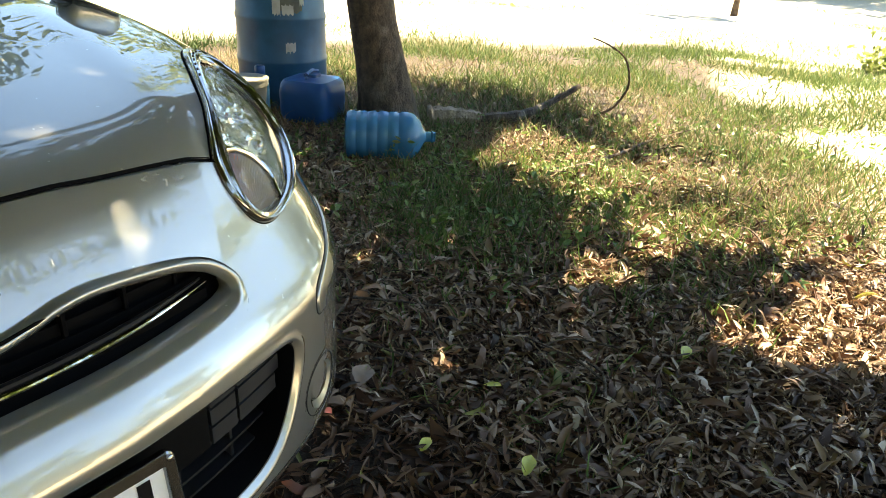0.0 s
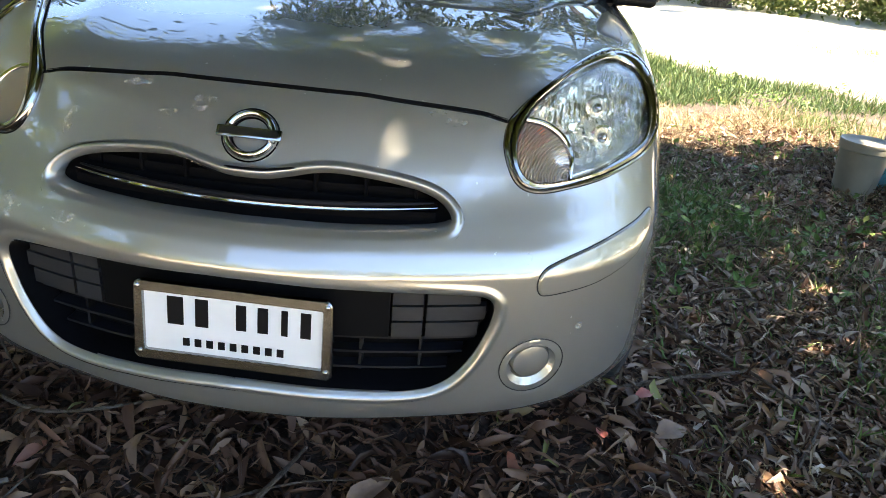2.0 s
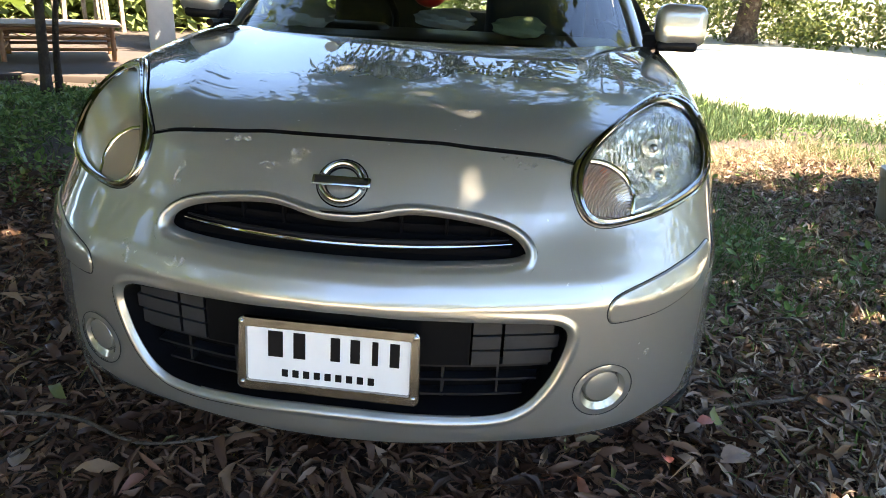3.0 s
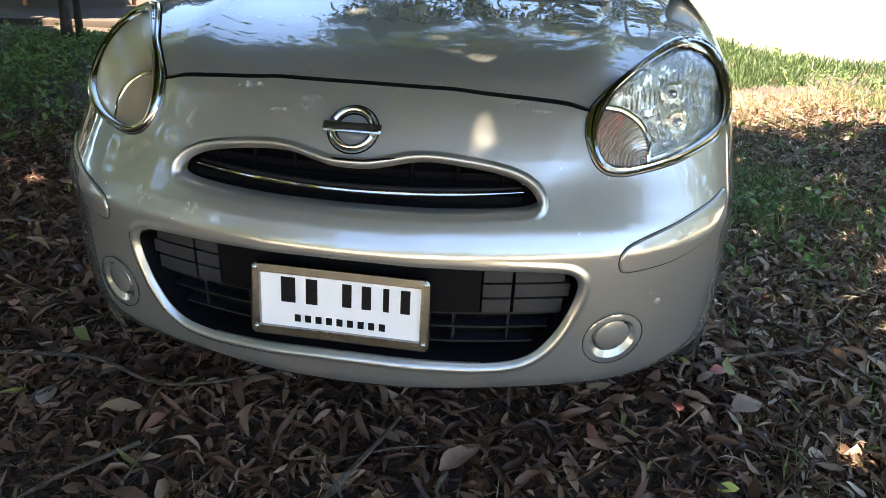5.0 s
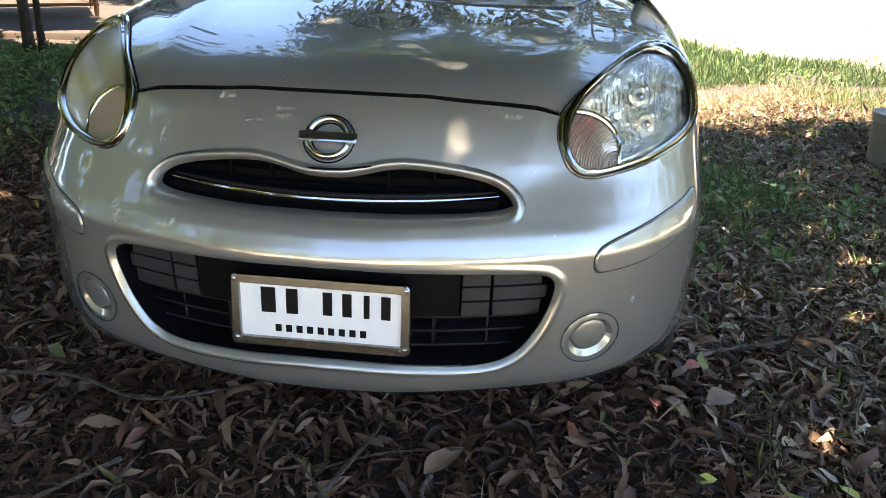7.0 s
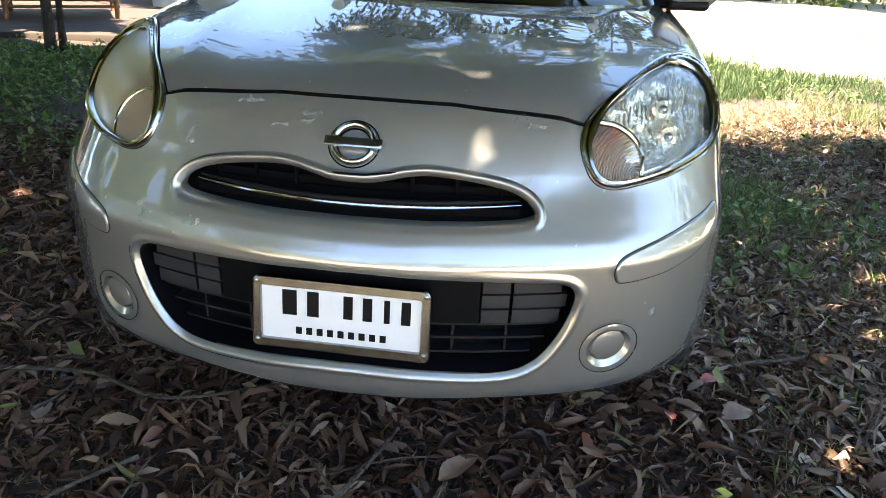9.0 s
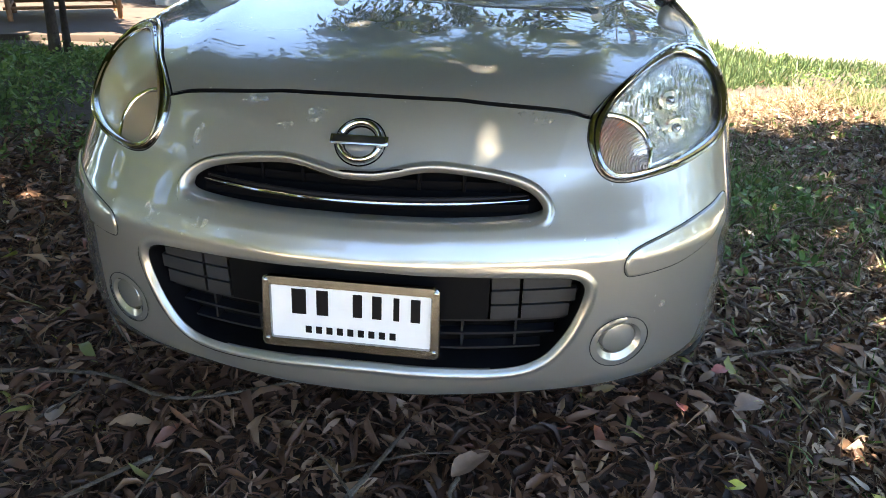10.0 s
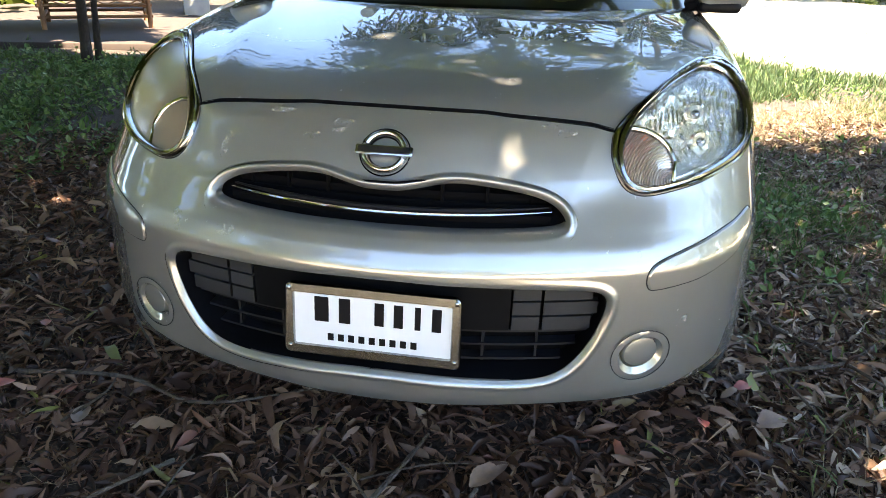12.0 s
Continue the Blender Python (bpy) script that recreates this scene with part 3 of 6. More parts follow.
for s in (1, -1):
    for z0, z1 in ((0.426, 0.456), (0.461, 0.490), (0.495, 0.526)):
        for a, b in ((0.281, 0.337), (0.344, min(half_at(z0, MOUTH), half_at(z1, MOUTH)) - 0.008)):
            part("blanking_plate", strip(z0, z1, *sorted((s * a, s * b)), 0.014 + 0.004 * (z0 > 0.5), 0.02, 0, 8), GREY, lower, "matt grey blanking plate")

# number plate
plate_pose = Matrix.Translation((0, -0.018, 0.4445)) @ Euler((radians(-5.5), 0, 0)).to_matrix().to_4x4()
plate = new("number_plate")
plate.parent = car
plate["label"] = "white plate with black bars in a worn chrome frame"
plate.matrix_basis = plate_pose


def plate_outline(w, h, r, flare=0.0, n=7):
    pts = []
    for cx, cz, a0 in ((1, 1, 0), (-1, 1, 90), (-1, -1, 180), (1, -1, 270)):
        for k in range(n):
            a = radians(a0 + 90 * k / (n - 1))
            z = cz * (h / 2 - r) + r * math.sin(a)
            pts.append((cx * (w / 2 - r) + r * math.cos(a) + cx * flare * (0.5 - abs(z + h * 0.12) / h), z))
    return pts


def ring_plate(outer, inner, y0, y1, bm=None):
    bm = bm or bmesh.new()
    n = len(outer)
    f = [[bm.verts.new((x, y, z)) for x, z in o] for o, y in ((outer, y1), (outer, y0 + 0.003), ([(x * 0.985, z * 0.97) for x, z in outer], y0), ([(x * 1.012, z * 1.02) for x, z in inner], y0), (inner, y0 + 0.003), (inner, y1))]
    for a, b in zip(f, f[1:]):
        for k in range(n):
            bm.faces.new((a[k], a[(k + 1) % n], b[(k + 1) % n], b[k]))
    return bm


part("white_sheet", box_bm((0.336, 0.002, 0.128), (0, 0.002, -0.005)), WHITE, plate, smooth=False)
frame_ob = part("plate_frame", ring_plate(plate_outline(0.366, 0.158, 0.012, 0.018), plate_outline(0.330, 0.116, 0.004), -0.006, 0.006), CHROME_WORN, plate, "worn chrome frame with four screws")
frame_ob.location = (0, 0, -0.006)
for x in (-0.174, 0.174):
    for z in (-0.068, 0.062):
        part("screw", lathe_bm([(0, 0.003), (0.003, 0.0025), (0.0048, 0.0012), (0.005, 0), (0.005, -0.003)], 14, (x, -0.007, z), Euler((radians(90), 0, 0)).to_matrix().to_4x4()), CHROME, plate)
for x, w, h in ((-0.107, 0.042, 0.060), (-0.058, 0.034, 0.060), (0.015, 0.027, 0.055), (0.055, 0.027, 0.055), (0.095, 0.017, 0.055), (0.134, 0.027, 0.055)):
    part("dark_bar", box_bm((w * 0.72, 0.0012, h * 0.92), (x, -0.0002, 0.018), 0.0004, 1), INK, plate, smooth=False)
for x in np.linspace(-0.088, 0.088, 9):
    part("small_bar", box_bm((0.013, 0.0012, 0.016), (float(x), -0.0002, -0.043), 0.0004, 1), INK, plate, smooth=False)

# badge
badge = part("badge", tube_bm([(0.0415 * math.cos(a), 0, 0.0395 * math.sin(a)) for a in np.linspace(0, 2 * math.pi, 48, endpoint=False)], 0.0085, 10, 0.8, True), SURROUND, car, "plain round chrome badge with a cross bar")
badge.matrix_basis = Matrix.Translation((0, 0.099, 0.772)) @ Euler((radians(-37), 0, 0)).to_matrix().to_4x4()
part("badge_bar", box_bm((0.118, 0.007, 0.021), (0, -0.006, 0), 0.003, 2), CHROME, badge)
for r in (0.0325, 0.0500):
    part("badge_edge", tube_bm([(r * 1.03 * math.cos(a), 0.004, r * math.sin(a)) for a in np.linspace(0, 2 * math.pi, 48, endpoint=False)], 0.0016, 6, 1, True), DARK, badge)
part("badge_inlay", box_bm((0.106, 0.001, 0.014), (0, -0.0098, 0)), plain("badge_grey", (0.10, 0.10, 0.10), 0.2, 0.9, 90, 0.3), badge, smooth=False)

# dark joints
def joint(name, pts, back, r, parent=car):
    return part(name, tube_bm([follow(float(x), float(z), back) for x, z in pts], r, 6), DARK, parent)


joint("bonnet_joint", [(x, float(pchip(GAP, abs(x)))) for x in np.linspace(-0.452, 0.452, 61)], 0.006, 0.0044)

slot = np.array([(x, float(front(np.array(x), np.array(z))), z) for x, z in ((x, 0.7145 + 1.1 * max(0.0, abs(x) - 0.03) ** 1.0 * 0.12) for x in np.linspace(-0.036, 0.092, 12))])
slot += normals(slot) * 0.0115
part("lip_slot", tube_bm([tuple(p) for p in slot], [0.0006] + [0.0024] * 10 + [0.0006], 6), DARK, car)

# dried dust and sap marks on the lacquer
MARK = thin_glass("dried_dust", (1, 1, 1), 0.4, (0.62, 0.61, 0.56), 1.02, 0.6)
mt = MARK.node_tree
m_noise, m_ramp, m_co = (mt.nodes.new(n) for n in ("ShaderNodeTexNoise", "ShaderNodeValToRGB", "ShaderNodeTexCoord"))
m_noise.inputs["Scale"].default_value, m_noise.inputs["Detail"].default_value = 75, 4
m_ramp.color_ramp.elements[0].position, m_ramp.color_ramp.elements[1].position = 0.46, 0.80
m_ramp.color_ramp.elements[1].color = (0.6, 0.6, 0.6, 1)
mt.links.new(m_co.outputs["Object"], m_noise.inputs["Vector"])
mt.links.new(m_noise.outputs["Fac"], m_ramp.inputs[0])
cloudy = [n for n in mt.nodes if n.type == "MIX_SHADER" and not n.inputs[0].is_linked][0]
mt.links.new(m_ramp.outputs[0], cloudy.inputs[0])
for cx, cz, w, h, turn in ((-0.102, 0.809, 0.022, 0.014, 0.3), (-0.158, 0.787, 0.022, 0.007, 0.1), (-0.359, 0.746, 0.010, 0.028, -0.3), (-0.449, 0.600, 0.014, 0.022, 0.2), (-0.325, 0.602, 0.028, 0.010, 0.1),
                           (0.356, 0.808, 0.020, 0.008, 0.0), (0.321, 0.819, 0.016, 0.005, 0.0), (0.640, 0.445, 0.007, 0.010, 0.4), (-0.24, 0.825, 0.030, 0.006, 0.1), (0.52, 0.60, 0.006, 0.010, 0.0)):
    ring_ = [(0.0, 0.0)] + [(r * math.cos(a) * (1 + 0.25 * math.sin(3 * a + 40 * cx)), r * math.sin(a)) for r in (0.5, 1.0) for a in np.linspace(0, 2 * math.pi, 12, endpoint=False)]
    pts = np.array([(cx + w * u * math.cos(turn) - h * q * math.sin(turn), 0.0, cz + w * u * math.sin(turn) + h * q * math.cos(turn)) for u, q in ring_])
    pts[:, 1] = front(pts[:, 0], pts[:, 2])
    rise = np.abs(pts[:, 0]) - pchip([(0.69, 0.375), (0.76, 0.40), (0.85, 0.43)], pts[:, 2])
    pts += normals(pts) * (0.0007 + 0.0055 * np.clip(1 - np.where(rise > 0, rise / 0.09, -rise / 0.22), 0, 1) * np.clip((pts[:, 2] - 0.655) / 0.07, 0, 1))[:, None]
    faces_ = [(0, 1 + i, 1 + (i + 1) % 12) for i in range(12)] + [(1 + i, 13 + i, 13 + (i + 1) % 12, 1 + (i + 1) % 12) for i in range(12)]
    link_mesh("dust_mark", pts, faces_, MARK, bumper, "pale dried dust mark").visible_shadow = False

# bumper mouldings, lamp covers
for side in (1, -1):
    xs = np.linspace(0.53, 0.80, 110) * side
    v, tri = skin(xs, np.linspace(0.505, 0.65, 66))
    sd = in_outline(TRIM, v)
    v += normals(v) * (0.0055 * (1 - np.clip(1 + sd / 0.0045, 0, 1) ** 2) - 0.0008)[:, None]
    v, tri = cuts(v, tri, [lambda x, y, z: -sdist(TRIM, np.abs(x), z)], 0.004)
    moulding = car_mesh("bumper_moulding", v, tri, SILVER, car)
    part("moulding_joint", tube_bm([follow(float(x) * side, float(z), -0.0004) for x, z in TRIM], 0.0015, 6, 1, True), GREY, moulding)
    # round cover in a dished seat
    rr = [(0.0, -0.0005), (0.024, 0.0005), (0.034, 0.003), (0.0362, 0.007), (0.0368, 0.016), (0.0385, 0.016), (0.0393, 0.0085), (0.045, 0.003), (0.048, 0.0)]
    bm = bmesh.new()
    rings = []
    for r, dep in rr:
        ring = []
        for k in range(40 if r else 1):
            a = 2 * math.pi * k / 40
            x, z = (FOG[0] + 1.03 * r * math.cos(a)) * side, FOG[1] + r * math.sin(a) + 0.008 * min(1.0, max(0.0, (0.048 - r) / 0.012))
            p = Vector(follow(x, z, 0))
            n = Vector(normals(np.array([p]))[0])
            ring.append(bm.verts.new(p - n * dep))
        rings.append(ring)
    for a, b in zip(rings, rings[1:]):
        for k in range(40):
            j = (k + 1) % 40
            bm.faces.new((a[0], b[k], b[j]) if len(a) == 1 else (a[k], b[k], b[j], a[j]))
    cover = part("fog_lamp_cover", bm, SILVER, car, "round silver blanking cover in a dished seat", angle=30)
    circle = [2 * math.pi * k / 48 for k in range(48)]
    part("cover_joint", tube_bm([follow((FOG[0] + 0.063 * math.cos(a)) * side, FOG[1] + 0.061 * math.sin(a), 0.0006) for a in circle], 0.0012, 6, 1, True), GREY, cover)
    part("disc_joint", tube_bm([follow((FOG[0] + 0.0388 * math.cos(a)) * side, FOG[1] + 0.008 + 0.0377 * math.sin(a), 0.0125) for a in circle], 0.0018, 6, 1, True), DARK, cover)

# headlamps
BULBS = [(0.640, 0.50, 0.822, 0.030), (0.655, 0.47, 0.770, 0.028)]
for side in (1, -1):
    head = new("headlamp")
    head.parent = car
    head["label"] = "oval headlamp with a studded chrome surround" if side == 1 else "oval headlamp with a clouded lens and chrome surround"
    # chrome surround
    bm = bmesh.new()
    loops = []
    for u, lift in ((0.0, -0.004), (0.03, 0.007), (0.18, 0.011), (0.33, 0.0105), (0.40, 0.005), (0.47, 0.0105), (0.72, 0.0125), (0.92, 0.008), (1.0, 0.0), (1.0, -0.02)):
        loops.append((u, lift))
    # match each point of the outer outline to the nearest direction on the inner one
    c = LENS_EDGE.mean(0)
    ang_i = np.unwrap(np.arctan2(LENS_EDGE[:, 1] - c[1], LENS_EDGE[:, 0] - c[0]))
    ang_o = np.arctan2(RING[:, 1] - c[1], RING[:, 0] - c[0])
    order = np.argsort(np.mod(ang_i, 2 * np.pi))
    inner = np.stack([np.interp(np.mod(ang_o, 2 * np.pi), np.mod(ang_i, 2 * np.pi)[order], LENS_EDGE[order, k], period=2 * np.pi) for k in range(2)], 1)
    rows = []
    for u, lift in loops:
        q = RING * (1 - u) + inner * u
        p = np.stack([q[:, 0] * side, front(q[:, 0], q[:, 1]), q[:, 1]], 1)
        p += normals(p) * lift
        rows.append([bm.verts.new(a) for a in p])
    for a, b in zip(rows, rows[1:]):
        for k in range(len(RING)):
            j = (k + 1) % len(RING)
            bm.faces.new((a[k], b[k], b[j], a[j]))
    part("chrome_surround", bm, SURROUND, head, "chrome surround with stamped studs")
    part("gasket", tube_bm([follow(float(x) * side, float(z), 0.001) for x, z in RING], 0.0024, 6, 1, True), DARK, head, "black rubber gasket")
    # studs on the surround
    for k in range(28, 78, 3):
        q = RING[k] * 0.42 + inner[k] * 0.58
        p = np.array([[q[0] * side, float(front(np.array(q[0]), np.array(q[1]))), q[1]]])
        p = p + normals(p) * 0.012
        bm = bmesh.new()
        bmesh.ops.create_icosphere(bm, subdivisions=1, radius=0.0027, matrix=Matrix.Translation(p[0]))
        part("stud", bm, BLACK, head)
    # clear lens
    xs = np.linspace(0.45, 0.79, 70) * side
    v, tri = skin(xs, np.linspace(0.70, 0.91, 50))
    v, tri = cuts(v, tri, [lambda x, y, z: 0.002 - sdist(LENS_EDGE, np.abs(x), z)], 0)
    v -= normals(v) * 0.002
    lens = car_mesh("lens", v, tri, LENS if side == 1 else CLOUDY, head, "clear lens" if side == 1 else "slightly yellowed clear lens")
    lens.visible_shadow = False
    # reflector bowl with flutes
    v, tri = skin(np.linspace(0.45, 0.79, 170) * side, np.linspace(0.70, 0.91, 106))
    sd = in_outline(LENS_EDGE, v)
    deep = np.clip(-sd / 0.05, 0, 1)
    ax_ = np.abs(v[:, 0])
    dep = 0.015 + 0.065 * deep ** 0.6
    for bx, by, bz, br in BULBS:
        rad = np.hypot(ax_ - bx, v[:, 2] - bz)
        dep += 0.03 * np.exp(-(rad / 0.03) ** 2)
    cw, chh = 0.012, 0.026
    ci = np.floor(ax_ / cw).astype(int)
    cj = np.floor((v[:, 2] + 0.35 * ax_) / chh).astype(int)
    slope = np.random.default_rng(4).uniform(-1.25, 1.25, (80, 80, 2))
    flute = slope[ci % 80, cj % 80, 0] * (ax_ - (ci + 0.5) * cw) + 0.6 * slope[ci % 80, cj % 80, 1] * (v[:, 2] + 0.35 * ax_ - (cj + 0.5) * chh)
    flute += 0.005 * np.abs(np.sin(math.pi * ax_ / cw)) * (v[:, 2] > 0.79)
    v[:, 1] += dep + 0.006 + flute * np.clip(-sd / 0.018, 0, 1)
    v[:, 0] -= side * 0.25 * deep * 0.06
    v, tri = cuts(v, tri, [lambda x, y, z: 0.003 - sdist(LENS_EDGE, np.abs(x), z)], 0.04, (0, -1, 0))
    car_mesh("reflector", v, tri, REFLECTOR if side == 1 else YELLOWED, head, "chromed reflector with facets", 14)
    for bx, by, bz, br in BULBS:
        fy = float(front(np.array(bx), np.array(bz)))
        rot = Euler((radians(90), 0, radians(8 * side))).to_matrix().to_4x4()
        seat_ = part("bulb_seat", lathe_bm([(0.024, 0.0), (0.024, 0.012), (0.019, 0.016), (0.017, 0.008), (0.010, 0.004), (0.010, 0.02), (0.006, 0.026), (0, 0.028)], 24, ((bx) * side, fy + 0.085, bz), rot), REFLECTOR if side == 1 else YELLOWED, head)
        bm = bmesh.new()
        bmesh.ops.create_uvsphere(bm, u_segments=16, v_segments=10, radius=0.0105, matrix=Matrix.Translation((bx * side, fy + 0.055, bz)))
        part("bulb", bm, SURROUND, head, "dark capped bulb")
    # divider strip and indicator
    dv = [(0.585, 0.716), (0.586, 0.741), (0.574, 0.772), (0.548, 0.797), (0.516, 0.811), (0.482, 0.816)]
    dt = np.linspace(0, 5, 31)
    dv = [(float(a), float(b)) for a, b in zip(pchip([(i, p[0]) for i, p in enumerate(dv)], dt), pchip([(i, p[1]) for i, p in enumerate(dv)], dt))]
    part("divider", tube_bm([Vector(follow(x * side, z, 0.006)) for x, z in dv], 0.0045, 8, 1.6), CHROME, head, "curved chrome divider strip")
    corner = closed_curve([(0.583, 0.716), (0.583, 0.741), (0.571, 0.770), (0.546, 0.794), (0.516, 0.808), (0.486, 0.812), (0.480, 0.79), (0.480, 0.752), (0.493, 0.727), (0.523, 0.715)], 90)
    v, tri = skin(np.linspace(0.47, 0.60, 90) * side, np.linspace(0.705, 0.825, 84))
    rad = np.hypot(np.abs(v[:, 0]) - 0.575, v[:, 2] - 0.72)
    v[:, 1] += 0.010 + 0.003 * np.sin(rad * 1100)
    v, tri = cuts(v, tri, [lambda x, y, z: -sdist(corner, np.abs(x), z)], 0)
    ind = car_mesh("indicator", v, tri, CREAM_LENS, head, "ribbed indicator lens", 60)
    ind.visible_shadow = False
    v, tri = skin(np.linspace(0.47, 0.60, 20) * side, np.linspace(0.705, 0.825, 20))
    v[:, 1] += 0.05
    v, tri = cuts(v, tri, [lambda x, y, z: -sdist(corner, np.abs(x), z)], 0)
    car_mesh("indicator_back", v, tri, REFLECTOR, head)
    bm = bmesh.new()
    bmesh.ops.create_uvsphere(bm, u_segments=16, v_segments=10, radius=0.026, matrix=Matrix.Translation(follow(0.512 * side, 0.782, 0.045)))
    part("amber_bulb", bm, AMBER, head)

# body sides, tail, floor
for side in (1, -1):
    rows = []
    for y in np.linspace(1.304, 3.70, 60):
        tail = np.clip((y - 3.2) / 0.5, 0, 1) ** 2.5
        row = []
        for z in np.linspace(0.24, 1.0, 26):
            crease = 0.008 * math.exp(-((z - 0.72) / 0.03) ** 2)
            row.append((side * (0.845 * float(pchip(WID, z)) + crease - 0.22 * tail - 0.02 * np.clip((y - 2.2), 0, 1) * (z > 0.8)), y, z))
        rows.append(row)
    v, f = loft(rows, False)
    tri = np.array([t for q in f for t in ((q[0], q[1], q[2]), (q[0], q[2], q[3]))])
    v, tri = cuts(np.array(v), tri, [lambda x, y, z: np.hypot(y - 3.185, z - 0.285) - 0.335], 0.05, (-side, 0, 0))
    bodyside = car_mesh("body_side", v, tri, SILVER, car)
    for y0 in (1.32, 2.32):
        part("door_handle", box_bm((0.03, 0.17, 0.03), (side * 0.835, y0 + 0.78, 0.83), 0.012, 3), SILVER, bodyside)
        part("shut_line", box_bm((0.004, 0.006, 0.66), (side * 0.8315, y0 + 0.99, 0.62)), DARK, bodyside, smooth=False)
    part("sill_moulding", box_bm((0.03, 2.0, 0.09), (side * 0.80, 1.98, 0.25), 0.02, 3), BLACK, bodyside)
rows = []
for z in np.linspace(0.26, 1.0, 18):
    rows.append([(x, 3.70 + 0.06 * (1 - (x / 0.62) ** 2) - 0.10 * np.clip(z - 0.75, 0, 1), z) for x in np.linspace(-0.612, 0.612, 21)])
v, f = loft(rows, False)
link_mesh("tailgate", v, f, SILVER, car)
part("underbody", box_bm((1.40, 3.3, 0.05), (0, 2.05, 0.25), 0.01, 1), DARK, car)
for x in (-0.60, 0.60):
    for y in (0.735, 3.185):
        part("wheel_liner", box_bm((0.02, 0.74, 0.5), (x * 0.92, y, 0.46), 0.005, 1), DARK, car)

# wheels
for x, y in ((0.768, 0.735), (-0.768, 0.735), (0.73, 3.185), (-0.73, 3.185)):
    s = 1 if x > 0 else -1
    rot = Euler((0, radians(90 * s), 0)).to_matrix().to_4x4()
    wheel = part("wheel", lathe_bm([(0.178, -0.06), (0.20, -0.075), (0.255, -0.082), (0.278, -0.075), (0.288, -0.062), (0.292, 0), (0.288, 0.062), (0.278, 0.075), (0.255, 0.082), (0.20, 0.075), (0.178, 0.06)], 144,
                                   squash=lambda a, r, h: r - (0.008 if r > 0.270 and int(a * 144 / (2 * math.pi) + 0.5 + 30 * abs(h)) % 3 == 0 else 0)), RUBBER, car, "dusty black tyre on a steel wheel", angle=25)
    wheel.matrix_basis = Matrix.Translation((x, y, 0.285)) @ rot
    part("wheel_cover", lathe_bm([(0, 0.052), (0.05, 0.055), (0.06, 0.045), (0.15, 0.058), (0.18, 0.066), (0.185, 0.05), (0.17, -0.05)], 40, squash=None), plain("wheel_silver", (0.45, 0.45, 0.44), 0.35, 0.8, 40, 0.1), wheel)
    for k in range(7):
        a = 2 * math.pi * k / 7
        part("cover_slot", box_bm((0.03, 0.06, 0.012), (0.115 * math.cos(a), 0.115 * math.sin(a), 0.056), 0.004, 2, Euler((0, 0, a)).to_matrix().to_4x4()), DARK, wheel)

# cabin: glass, pillars, roof
WS_BASE = [(x, float(hood_back(np.array(x))) + 0.035 + 0.05 * abs(x), 0.985 - 0.015 * (x / 0.7) ** 2) for x in np.linspace(-0.70, 0.70, 25)]
WS_TOP = [(x, 1.95 + 0.12 * (x / 0.56) ** 2, 1.435 - 0.03 * (x / 0.56) ** 2) for x in np.linspace(-0.56, 0.56, 25)]


def ws(u, k):
    a, b = Vector(WS_BASE[k]), Vector(WS_TOP[k])
    return a.lerp(b, u) + Vector((0, -0.08 * u * (1 - u), 0.10 * u * (1 - u)))


